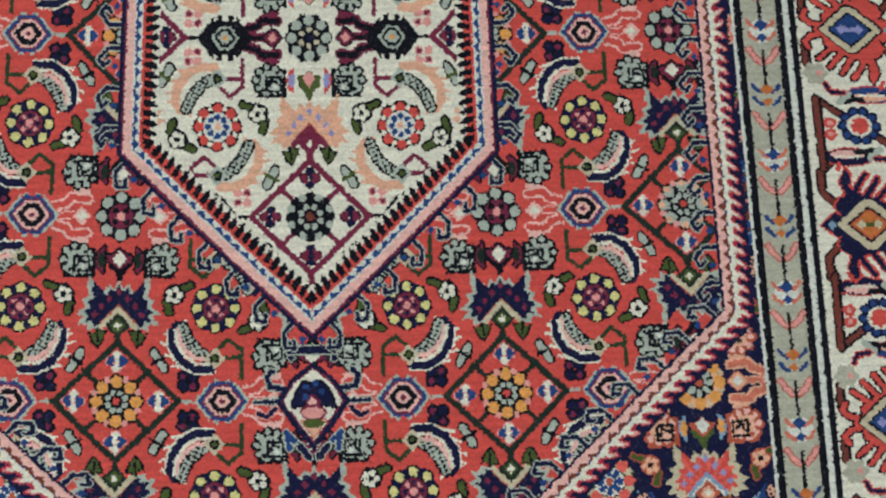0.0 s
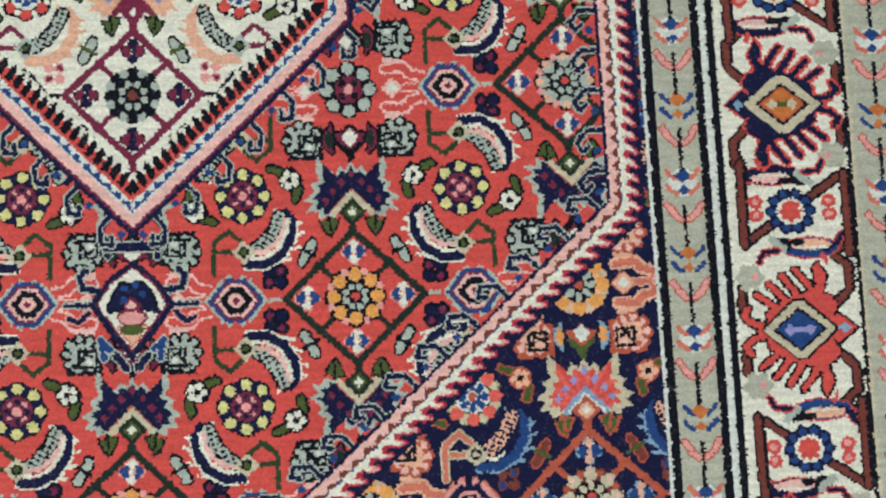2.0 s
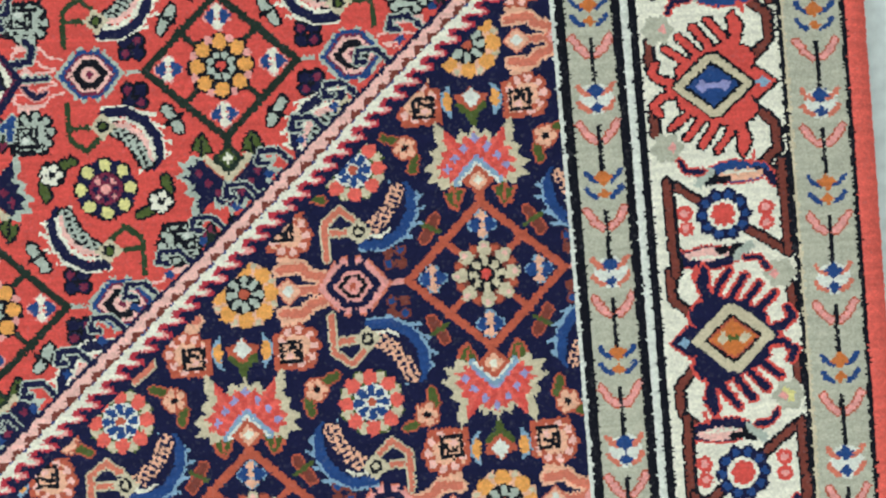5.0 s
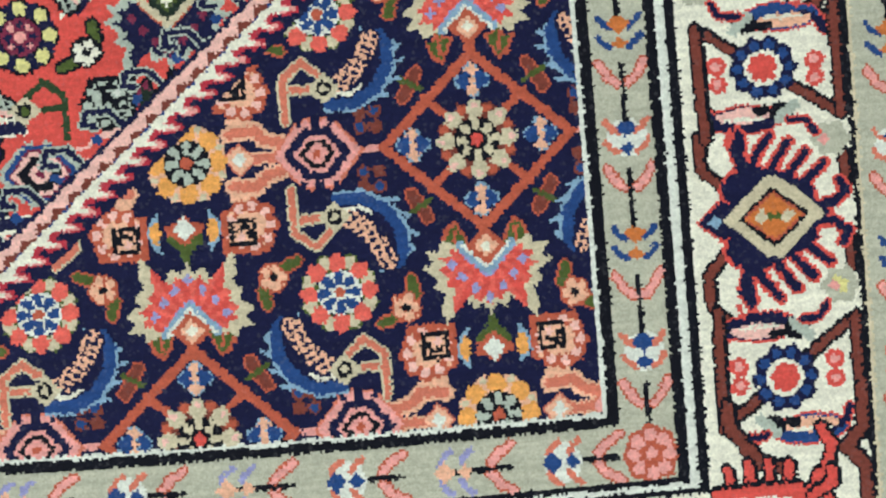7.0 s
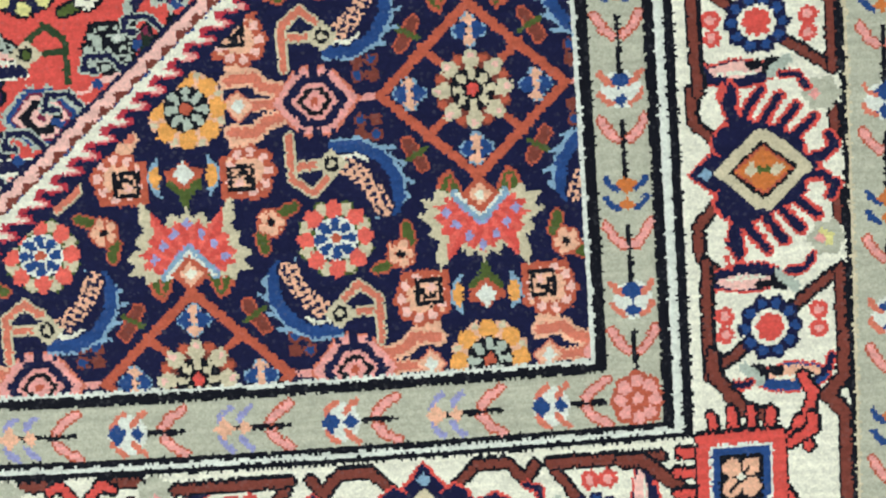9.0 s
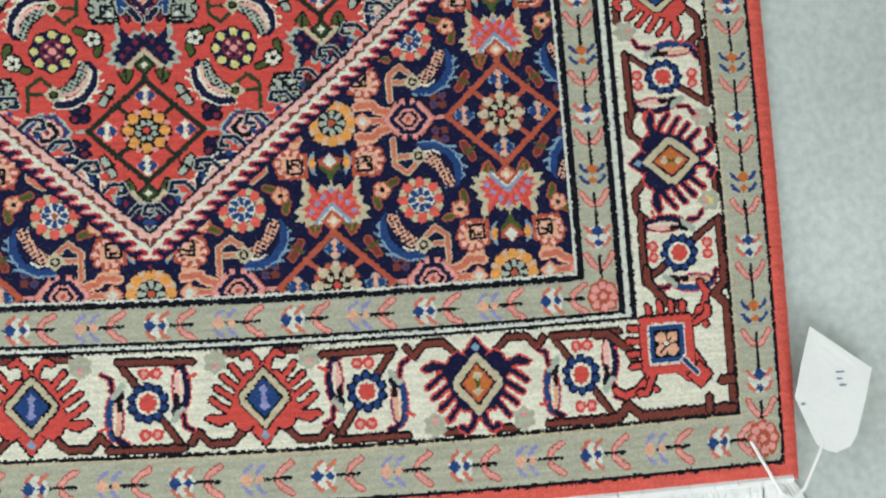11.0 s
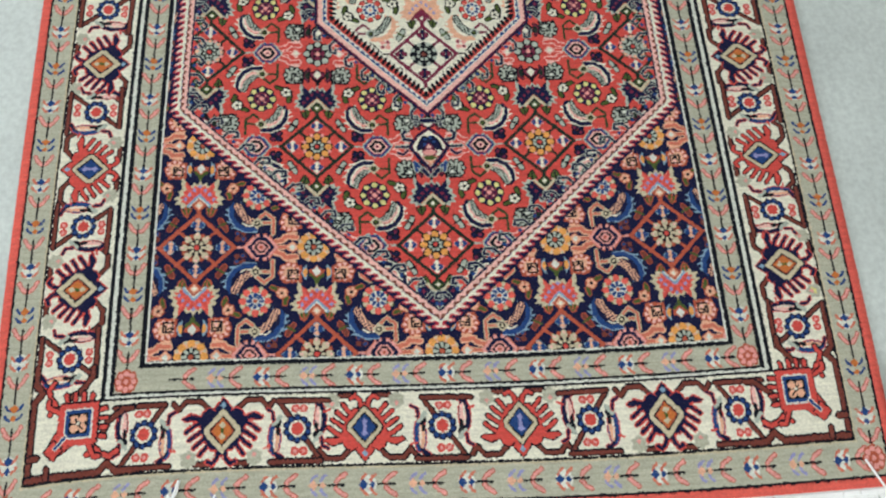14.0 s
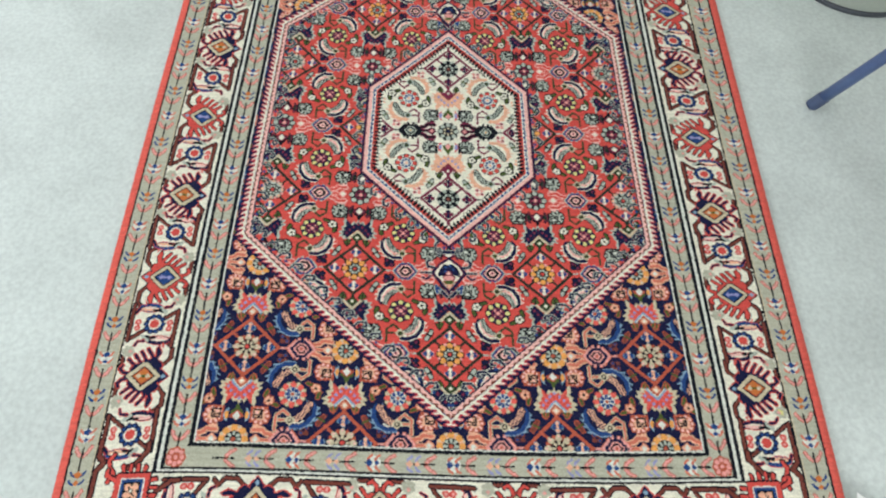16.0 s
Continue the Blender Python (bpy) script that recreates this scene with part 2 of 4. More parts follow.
class Pen:
    """Draws one motif: a runs across and b towards the near end, in knots from (cu, cv), turned by the two signs."""

    def __init__(self, cu, cv, reach, clip, su=1, sv=1, swap=False):
        i0, i1 = int((cv - reach + KNOT_V) * RES), int((cv + reach + KNOT_V) * RES) + 1
        j0, j1 = int((cu - reach + KNOT_U) * RES), int((cu + reach + KNOT_U) * RES) + 1
        self.win = (slice(max(i0, 0), max(i1, 0)), slice(max(j0, 0), max(j1, 0)))
        a, b = (U[self.win] - cu) * su, (cv - V[self.win]) * sv
        self.a, self.b = (b, a) if swap else (a, b)
        self.corner = NAVY_CORNERS[(1 if cu > 0 else -1, 1 if cv > 0 else -1)]
        self.clip = clip[self.win]
        self.live = bool(self.clip.any())
        self.who = 0

    def begin(self, name, zone_key, label=""):
        self.who = new_part(name, self.corner if zone_key == "navy" else ZONES[zone_key], label)
        return self

    def fill(self, mask, yarn, edge=None):
        if edge:
            grown = mask.copy()
            grown[1:] |= mask[:-1]
            grown[:-1] |= mask[1:]
            grown[:, 1:] |= mask[:, :-1]
            grown[:, :-1] |= mask[:, 1:]
            if edge in DARK:
                again = grown.copy()
                again[1:] |= grown[:-1]
                again[:, 1:] |= grown[:, :-1]
                grown = again
            self.put(grown, edge)
        self.put(mask, yarn)

    def put(self, mask, yarn):
        m = mask & self.clip
        chart[self.win][m] = YARN_INDEX[yarn]
        owner[self.win][m] = self.who

    def disc(self, a, b, r, rb=None):
        return ((self.a - a) / r) ** 2 + ((self.b - b) / (rb or r)) ** 2 < 1

    def loz(self, a, b, ra, rb):
        return np.abs(self.a - a) / ra + np.abs(self.b - b) / rb < 1

    def rect(self, a, b, ra, rb):
        return (np.abs(self.a - a) < ra) & (np.abs(self.b - b) < rb)

    def line(self, pts, w):
        best = np.full(self.a.shape, 1e9)
        for (x0, y0), (x1, y1) in zip(pts, pts[1:]):
            dx, dy = x1 - x0, y1 - y0
            t = np.clip(((self.a - x0) * dx + (self.b - y0) * dy) / max(dx * dx + dy * dy, 1e-6), 0, 1)
            best = np.minimum(best, np.hypot(self.a - x0 - t * dx, self.b - y0 - t * dy))
        return best < w / 2

    def poly(self, pts):
        inside = np.zeros(self.a.shape, bool)
        for (x0, y0), (x1, y1) in zip(pts, pts[1:] + pts[:1]):
            if y0 != y1:
                inside ^= ((y0 > self.b) != (y1 > self.b)) & (self.a < (x1 - x0) * (self.b - y0) / (y1 - y0) + x0)
        return inside

    def petals(self, a, b, n, ring, r, turn=0.0, step=1):
        m = np.zeros(self.a.shape, bool)
        for k in range(0, n, step):
            w = 2 * math.pi * (k + turn) / n
            m |= self.disc(a + ring * math.cos(w), b + ring * math.sin(w), r)
        return m


# the colours of each motif on the three grounds
PAL = {
    "red": dict(stroke="pine", rim="pine", leaf="green", leaf_rim="black", fan="navy", fan_rim="grey", fan_dot="maroon", chev="beige",
                eye_rim="grey", eye="navy", eye_ring="blush", eye_mid="maroon", prong="red", prong_rim="blush", branch="moss", branch_rim="moss",
                bird="navy", bird_rim="ivory", body="pink", body_dot="black", head="beige", square="grey", square_rim="black", square_in="black",
                q1="ivory", q2="blue", q_rim="pink", bud="ivory", bud_leaf="green", cluster="navy", cluster_dot="maroon", ear="maroon", ear_in="pine", tulip="ivory", tulip_rim="maroon", scrap="pine"),
    "navy": dict(stroke="rust", rim="green", leaf="green", leaf_rim="rust", fan="red", fan_rim="beige", fan_dot="mauve", chev="skyblue",
                 eye_rim="pink", eye="navy", eye_ring="pink", eye_mid="rust", prong="clay", prong_rim="peach", branch="clay", branch_rim="beige",
                 bird="blue", bird_rim="skyblue", body="navy", body_dot="peach", head="beige", square="peach", square_rim="rust", square_in="navy",
                 q1="peach", q2="blue", q_rim="skyblue", bud="peach", bud_leaf="rust", cluster="brown", cluster_dot="blue", ear="skyblue", ear_in="orange", tulip="white", tulip_rim="rust", scrap="brown"),
    "ivory": dict(stroke="maroon", rim="maroon", leaf="green", leaf_rim="black", fan="peach", fan_rim="peach", fan_dot="mauve", chev="maroon",
                  eye_rim="black", eye="black", eye_ring="grey", eye_mid="orange", prong="black", prong_rim="maroon", branch="maroon", branch_rim="maroon",
                  bird="peach", bird_rim="peach", body="grey", body_dot="black", head="grey", square="grey", square_rim="black", square_in="black",
                  q1="navy", q2="maroon", q_rim="black", bud="ivory", bud_leaf="green", cluster="pink", cluster_dot="maroon", ear="red", ear_in="mauve", tulip="pink", tulip_rim="green", scrap="grey"),
}


def scallop(P, r, n, deep=0.9):
    w = np.arctan2(P.b, P.a)
    return np.hypot(P.a, P.b) < r - deep * (1 - np.abs(np.cos(w * n / 2)))


def rosette_in_diamond(P, key, odd):
    if key == "red":
        P.fill(scallop(P, 10.2, 8, 1.4), "black")
        P.fill(P.petals(0, 0, 8, 8.6, 1.2, 0.5), "pink")
        P.fill(P.petals(0, 0, 8, 7.1, 2.15), "grey" if odd else "orange")
        P.fill(P.petals(0, 0, 8, 8.2, 1.3), "peach" if odd else "orange")
        P.fill(P.disc(0, 0, 4.6), "black")
        P.fill(P.petals(0, 0, 8, 3.4, 1.05, 0.5), "grey")
        P.fill(P.disc(0, 0, 1.3), "red")
    elif key == "navy":
        P.fill(P.petals(0, 0, 8, 7.4, 2.3, 0.5), "brown")
        P.fill(P.petals(0, 0, 8, 8.2, 1.2, 0.5), "rust")
        P.fill(P.petals(0, 0, 8, 7.2, 2.1) | P.petals(0, 0, 8, 8.6, 1.4), "beige")
        P.fill(P.petals(0, 0, 8, 8.4, 0.8), "blush")
        P.fill(P.disc(0, 0, 5.5), "black")
        P.fill(P.petals(0, 0, 8, 3.3, 1.0) | P.petals(0, 0, 8, 4.4, 0.9), "yellow" if odd else "beige")
        P.fill(P.disc(0, 0, 1.5), "red")
    else:
        P.fill(scallop(P, 9.6, 8, 1.8), "black")
        P.fill(P.petals(0, 0, 8, 8.0, 1.5, 0.5), "grey")
        P.fill(P.petals(0, 0, 8, 4.0, 1.15, 0.5), "grey")
        P.fill(P.disc(0, 0, 1.6), "brown")


def rosette_between(P, key, i, j):
    if key == "red" and (i, abs(j)) == (0, 2):  # a pale lozenge with a dark fan inside
        for t in (-1, 1):
            P.fill(P.line([(8 * t, -3), (13 * t, -4.5), (16 * t, -5), (17 * t, -9), (15 * t, -11)], 2.0), "navy", "grey")
            P.fill(P.line([(11 * t, 0.5), (21 * t, 0.5)], 1.6), "navy", "grey")
            P.fill(P.line([(14 * t, 3), (17 * t, 6), (20 * t, 5)], 1.8), "navy", "pink")
            P.fill(P.line([(8 * t, -21.5), (8 * t, -15.5)], 2.2), "navy", "grey")
            P.fill(P.line([(7 * t, 15), (10 * t, 12), (9 * t, 18)], 2.0), "blue", "grey")
            P.fill(P.line([(5 * t, 17), (2 * t, 21)], 2.4), "navy", "grey")
        P.fill(P.line([(-8, -18.6), (8, -18.6)], 3.0), "navy", "grey")
        P.fill(P.poly([(0, -14.5), (8, -8), (14, 0.5), (8, 9), (0, 19), (-8, 9), (-14, 0.5), (-8, -8)]), "navy")
        P.fill(P.poly([(0, -12), (7, -7), (11.6, 0.5), (7, 7), (0, 16), (-7, 7), (-11.6, 0.5), (-7, -7)]), "maroon")
        P.fill(P.poly([(0, -11.4), (6.4, -6.6), (10.8, 0.5), (6.4, 6.6), (0, 15), (-6.4, 6.6), (-10.8, 0.5), (-6.4, -6.6)]), "ivory")
        P.fill(P.poly([(0, 14), (5, 7), (0, 9), (-5, 7)]), "peach", "rust")
        P.fill(P.poly([(-8.2, 3), (-6, -3), (-3.4, -6.6), (0, -5.4), (3.4, -6.6), (6, -3), (8.2, 3), (3, 1.6), (0, 0), (-3, 1.6)]), "navy", "black")
        P.fill(P.petals(0, -3, 5, 3.2, 1.2), "blue")
        P.fill(P.disc(0, 1.2, 1.8, 2.0), "blush", "maroon")
        P.fill(P.disc(0, 4.8, 4.2, 2.2), "pink", "maroon")
        P.fill(P.disc(0, 8.6, 4.0, 1.7), "green")
        return
    if key == "red":
        P.fill(scallop(P, 9.8, 8, 1.4), "black")
        P.fill(P.petals(0, 0, 8, 7.2, 2.05), "grey")
        P.fill(P.disc(0, 0, 4.6), "maroon")
        P.fill(P.petals(0, 0, 4, 3.0, 1.2, 0.5), "black")
        P.fill(P.disc(0, 0, 1.6), "pink")
    elif key == "navy":
        P.fill(P.petals(0, 0, 8, 7.7, 2.3, 0.5), "peach")
        P.fill(P.petals(0, 0, 8, 8.9, 0.9, 0.5), "beige")
        P.fill(P.petals(0, 0, 8, 7.6, 2.35), "orange")
        P.fill(P.disc(0, 0, 5.7), "black")
        P.fill(P.petals(0, 0, 8, 3.0, 0.9) | P.petals(0, 0, 8, 4.4, 1.1), "grey")
        P.fill(P.disc(0, 0, 1.5), "rust")
    else:
        P.fill(scallop(P, 9.6, 10, 1.2), "black")
        P.fill(P.petals(0, 0, 8, 6.9, 2.0), "grey")
        P.fill(P.petals(0, 0, 6, 3.4, 1.1, 0.5), "beige")
        P.fill(P.disc(0, 0, 1.4), "navy")


def rosette_small(P, key):
    if key == "red":
        P.fill(scallop(P, 9.6, 8, 1.0), "black")
        P.fill(P.petals(0, 0, 8, 6.9, 2.0, 0.5), "navy")
        P.fill(P.petals(0, 0, 8, 7.2, 1.75), "yellow")
        P.fill(P.disc(0, 0, 4.8), "maroon")
        P.fill(P.petals(0, 0, 8, 3.1, 0.95), "navy")
        P.fill(P.petals(0, 0, 4, 3.2, 0.8, 0.5), "pink")
        P.fill(P.disc(0, 0, 1.5), "pink")
    elif key == "navy":
        P.fill(P.petals(0, 0, 8, 7.6, 2.1, 0.5), "green")
        P.fill(P.petals(0, 0, 8, 7.7, 1.7, 0.5), "beige")
        P.fill(P.petals(0, 0, 8, 7.2, 2.1) | P.petals(0, 0, 8, 8.4, 1.3), "coral")
        P.fill(P.disc(0, 0, 5.4), "white")
        P.fill(P.petals(0, 0, 8, 2.6, 0.9) | P.petals(0, 0, 8, 4.0, 1.25), "blue")
        P.fill(P.disc(0, 0, 1.3), "rust")
    else:
        P.fill(scallop(P, 9.8, 8, 1.4), "black")
        P.fill(P.petals(0, 0, 8, 7.4, 1.0, 0.5), "ivory")
        P.fill(P.petals(0, 0, 8, 7.2, 1.9), "red")
        P.fill(P.disc(0, 0, 5.6), "white")
        P.fill(P.petals(0, 0, 8, 3.6, 1.2), "blue")
        P.fill(P.disc(0, 0, 1.3), "peach")


def eye_motif(P, c):
    """From the rosette at (0, 0) towards the lozenge: three prongs, then the eye."""
    red = c["eye_rim"] == "grey"
    for s in (-1, 1):
        prong = [(25, 3.4 * s), (20.5, 4.6 * s), (18.6, 7.0 * s), (12.5, 6.4 * s)]
        P.fill(P.line(prong, 4.2), c["prong_rim"])
        P.fill(P.line([(12.5, 9.4 * s), (16.5, 9.8 * s), (18.5, 7.6 * s)], 1.8), c["prong_rim"])
        P.fill(P.line(prong, 2.4), c["prong"])
    P.fill(P.line([(24, 0), (16, 0)], 2.0), c["prong"], c["prong_rim"])
    P.fill(P.loz(14.6, 0, 3.6, 3.6), c["prong_rim"], c["prong"])
    P.fill(P.loz(14.6, 0, 2.0, 2.0), c["tulip"])
    P.fill(P.line([(40, 0), (48, 0)], 1.5), c["eye_rim"])
    shell = lambda k: (np.abs(P.a - 33.4) / (10.6 * k) + np.abs(P.b) / (13.2 * k) < 1) & (np.abs(P.b) < 8.4 * k)
    notch = (np.abs(P.a - 33.4) % 3.2 < 1.2) & (np.abs(P.b) > 6.6)
    P.fill(shell(1.06) & ~notch, c["prong"] if c["eye"] != "black" else "black")
    P.fill(shell(0.98) & ~notch, c["eye_rim"])
    P.fill(shell(0.86 if red else 0.78), "blue" if red else c["eye"])
    if red:
        P.fill(shell(0.72), "maroon")
    P.fill(shell(0.64 if red else 0.54), c["eye_ring"] if c["eye"] != "black" else "grey")
    P.fill(shell(0.52 if red else 0.42), "black" if c["eye"] != "black" else c["eye"])
    P.fill(shell(0.28), c["eye_ring"])
    P.fill(shell(0.12), c["eye_mid"])


def cluster(P, c, a, b):
    P.fill(P.petals(a, b, 4, 2.6, 1.7, 0.5), c["cluster"], "black" if c["cluster"] == "navy" else None)
    P.fill(P.petals(a, b, 4, 2.6, 1.1, 0.5, 2), c["cluster_dot"])


def diamond_motif(P, c):
    ring = np.abs(np.abs(P.a) / 22.6 + np.abs(P.b) / 21.6 - 1) * 15.6
    P.fill(ring < 1.15, c["stroke"])
    for s in (-1, 1):
        for t in (-1, 1):
            P.fill(P.line([(6.4 * s, 6.2 * t), (12 * s, 11.2 * t)], 1.9), c["stroke"])
            leaf = [(3.6, 26.5), (5.0, 22.5), (7.0, 19.4), (9.4, 21.0), (11.2, 25.6), (8.8, 25.2), (7.4, 29.0), (5.6, 26.2)]
            P.fill(P.poly([(a * s, b * t) for a, b in leaf]), c["leaf_rim"])
            P.fill(P.poly([((a - 7) * 0.72 * s + 7 * s, ((b - 24) * 0.74 + 24) * t) for a, b in leaf]), c["leaf"])
            P.fill(P.line([(7.2 * s, 22 * t), (7.6 * s, 26.5 * t)], 0.9), c["leaf_rim"])
    for a, b in ((15.4, 0), (-15.4, 0), (0, 14.8), (0, -14.8)):
        P.fill(P.petals(a, b, 4, 2.5, 1.8), c["q_rim"])
        for k in (-1, 1):
            P.fill(P.loz(a, b + 2.4 * k, 1.9, 1.9), c["q1"])
            P.fill(P.loz(a + 2.4 * k, b, 1.9, 1.9), c["q2"])
            P.fill(P.rect(a + 1.5 * k, b + 1.5 * k, 0.7, 0.7) | P.rect(a + 1.5 * k, b - 1.5 * k, 0.7, 0.7), c["q2"])
        P.fill(P.loz(a, b, 1.2, 1.2), c["q1"])


def fan_motif(P, c):
    """The spiky palmette over the tip of a lozenge; b grows towards the lozenge."""
    half = [(0, 24.4), (1.6, 27.4), (3.6, 25.8), (5.2, 28.6), (7.6, 26.4), (10.8, 22.6), (11.2, 27.0), (10.2, 30.2), (12.8, 31.6), (11.6, 33.8), (15.2, 36.6), (12.4, 37.6), (14.4, 40.4), (11.0, 40.4), (10.4, 42.8), (7.2, 41.4), (5.4, 40.6)]
    grow = lambda k: [(a * k, (b - 34) * k + 34) for a, b in half + [(0, 34.4)] + [(-a, b) for a, b in half[::-1]]]
    P.fill(P.poly(grow(1.04)), c["fan_rim"])
    P.fill(P.poly(grow(0.80 if c["fan"] == "red" else 0.87)), c["fan"])
    if c["fan"] == "red":
        rays = np.sin(np.arctan2(P.a, 40 - P.b) * 17) > 0.15
        P.fill(P.poly(grow(0.80)) & rays, "coral")
    for a, b in ((0, 28.4), (3.4, 31), (-3.4, 31), (6.2, 33.8), (-6.2, 33.8), (8.6, 37), (-8.6, 37)):
        P.fill(P.loz(a, b, 1.3, 1.5), c["fan_dot"])
    P.fill(P.line([(-6.4, 40.6), (0, 33.8), (6.4, 40.6)], 1.3), c["fan_dot"] if c["fan"] == "red" else "rust")
    P.fill(P.line([(-6.2, 41.4), (0, 35), (6.2, 41.4)], 2.2), c["chev"])
    P.fill(P.line([(-5.6, 41.6), (0, 35.8), (5.6, 41.6)], 1.0), "white" if c["chev"] == "skyblue" else c["chev"])
    P.fill(P.line([(0, 42), (0, 47)], 2.4), c["stroke"])
    P.fill(P.loz(0, 41, 4.8, 4.9), c["stroke"])
    P.fill(P.loz(0, 41, 2.9, 2.9), c["leaf"] if c["stroke"] == "pine" else c["prong_rim"])
    P.fill(P.loz(0, 41, 1.5, 1.5), "ivory")


def tulip_motif(P, c):
    P.fill(P.poly([(-5, 15), (-3.6, 18.6), (-1.2, 21), (0, 24), (1.2, 21), (3.6, 18.6), (5, 15), (2, 14.4), (0, 12.4), (-2, 14.4)]), c["tulip_rim"], "black" if c["tulip_rim"] == "maroon" else None)
    P.fill(P.line([(-3.6, 18.4), (-0.6, 21), (0, 23.6), (0.6, 21), (3.6, 18.4)], 1.9), c["leaf"] if c["tulip_rim"] != "maroon" else "black")
    P.fill(P.loz(0, 16, 2.7, 3.2), c["tulip"])
    for s in (-1, 1):
        P.fill(P.poly([(5.9 * s, 11.4), (8.4 * s, 14), (9.0 * s, 16.6), (8.4 * s, 19.4), (5.9 * s, 22)]), c["ear"], "black" if c["ear"] == "maroon" else None)
        P.fill(P.disc(6.9 * s, 16.6, 1.3, 2.9), c["ear_in"])


def square_motif(P, c, a, b):
    """A small square flower: a dark frame on the inner side and petals round two sides of it."""
    warm = c["square"] == "peach"
    P.fill(P.rect(a - 0.2, b + 0.6, 5.8, 5.6) | P.petals(a + 1, b - 0.6, 9, 4.9, 2.1), c["square_rim"])
    P.fill(P.rect(a, b + 0.2, 4.4, 4.2), c["square"])
    P.fill(P.petals(a + 1, b - 0.6, 9, 4.9, 1.2), "blush" if warm else c["square"])
    P.fill(P.petals(a + 1, b - 0.6, 9, 4.4, 0.8, 0.5), c["square_rim"])
    P.fill(P.rect(a - 0.9, b + 0.9, 3.3, 3.3), "black")
    P.fill(P.rect(a - 0.9, b + 0.9, 2.2, 2.2), c["square"])
    P.fill(P.line([(a - 2.4, b + 0.4), (a + 0.2, b - 0.8), (a + 0.6, b + 1.6), (a + 2.0, b + 2.2)], 1.1), "black")
    P.fill(P.loz(a - 1.5, b + 2.0, 1.2, 1.2), "blush" if warm else "white")


def bird_motif(P, c, k):
    """The long curved leaf that hugs a small rosette, with its branch; k = -1 turns it half round."""
    q = lambda pts: [(a * k, b * k) for a, b in pts]
    edge = c["branch_rim"] if c["branch_rim"] != c["branch"] else None
    P.fill(P.line(q([(-1, -18.6), (-9, -18.4)]), 1.6), c["branch"], edge)
    P.fill(P.line(q([(-9.6, -26), (-9.6, -15.4), (-4.8, -11.6), (-1, -15)]), 1.7), c["branch"], edge)
    outer = q([(1, -22.6), (7, -22.8), (12.2, -19.8), (15.6, -14.6), (16.2, -9), (14.4, -6)])
    P.fill(P.line(q([(1, -23.4), (7, -23.6), (12.8, -20.6), (16.4, -15), (17, -9)]), 2.6), c["bird_rim"])
    for p in ([(12, -22), (15.5, -21.4)], [(15, -18.4), (18.4, -17.4)], [(16.6, -14), (20, -12.6)], [(17, -10.4), (19, -9.4)], [(15.4, -7), (10.5, -4.6)]):
        P.fill(P.line(q(p), 1.0), c["bird_rim"])
    P.fill(P.line(outer, 2.9), c["bird"])
    navy = c["body"] == "navy"
    wide = 4.4 if navy else 3.6
    inner = q([(3.4, -18.0), (6.6, -15.8), (9.8, -12.0), (12.2, -7)])
    P.fill(P.line(inner, wide + 1.4), "navy" if navy else "black")
    P.fill(P.line(inner, wide), "navy" if navy else "grey")
    grain = np.sin(P.a * 2.3 + P.b * 1.1) * np.sin(P.b * 2.2 - P.a * 0.7) > (-0.12 if navy else 0.1)
    P.fill(P.line(inner, wide) & grain, c["body_dot"])
    if c["bird"] == "navy":  # on red: a pink and an ivory line inside the dark back
        P.fill(P.line(q([(3, -19.0), (7.4, -18.4), (11.0, -15.4), (13.4, -11.4), (14, -8)]), 1.6), "blush")
        P.fill(P.line(q([(2, -20.6), (7, -20.6), (11.4, -17.6), (14.2, -12.6), (14.8, -8)]), 1.2), "ivory")
    elif navy:
        P.fill(P.line(q([(3, -20.2), (6.6, -20.4), (9, -18.8)]), 0.9), "ivory")
    P.fill(P.loz(0.2 * k, -18.6 * k, 4.0, 4.0), c["head"])
    P.fill(P.disc(0.2 * k, -18.6 * k, 1.9), "black")
    P.fill(P.disc(0.2 * k, -18.6 * k, 1.0), c["leaf"] if not navy else "beige")


def bud_motif(P, c, k):
    P.fill(P.line([(17.4 * k, -1.5 * k), (18.2 * k, 2 * k)], 2.4), c["leaf"], c["bud_leaf"] if c["bud_leaf"] != "green" else "black")
    P.fill(P.line([(9.5 * k, 8.6 * k), (13 * k, 7.2 * k)], 2.2), c["leaf"], c["bud_leaf"] if c["bud_leaf"] != "green" else "black")
    P.fill(P.petals(15.6 * k, 5 * k, 5, 2.1, 1.2), c["bud"], c["leaf_rim"])
    P.fill(P.disc(15.6 * k, 5 * k, 1.0), "black")


def scrap_motif(P, c, a, b):
    P.fill(P.line([(a - 2, b - 3), (a + 1.6, b + 3)], 2.6), c["scrap"] if c["scrap"] != "pine" else "grey", c["leaf_rim"])
    P.fill(P.line([(a - 2.4, b + 1.6), (a + 2.4, b - 1.2)], 1.3), c["leaf"] if c["scrap"] != "pine" else "black")


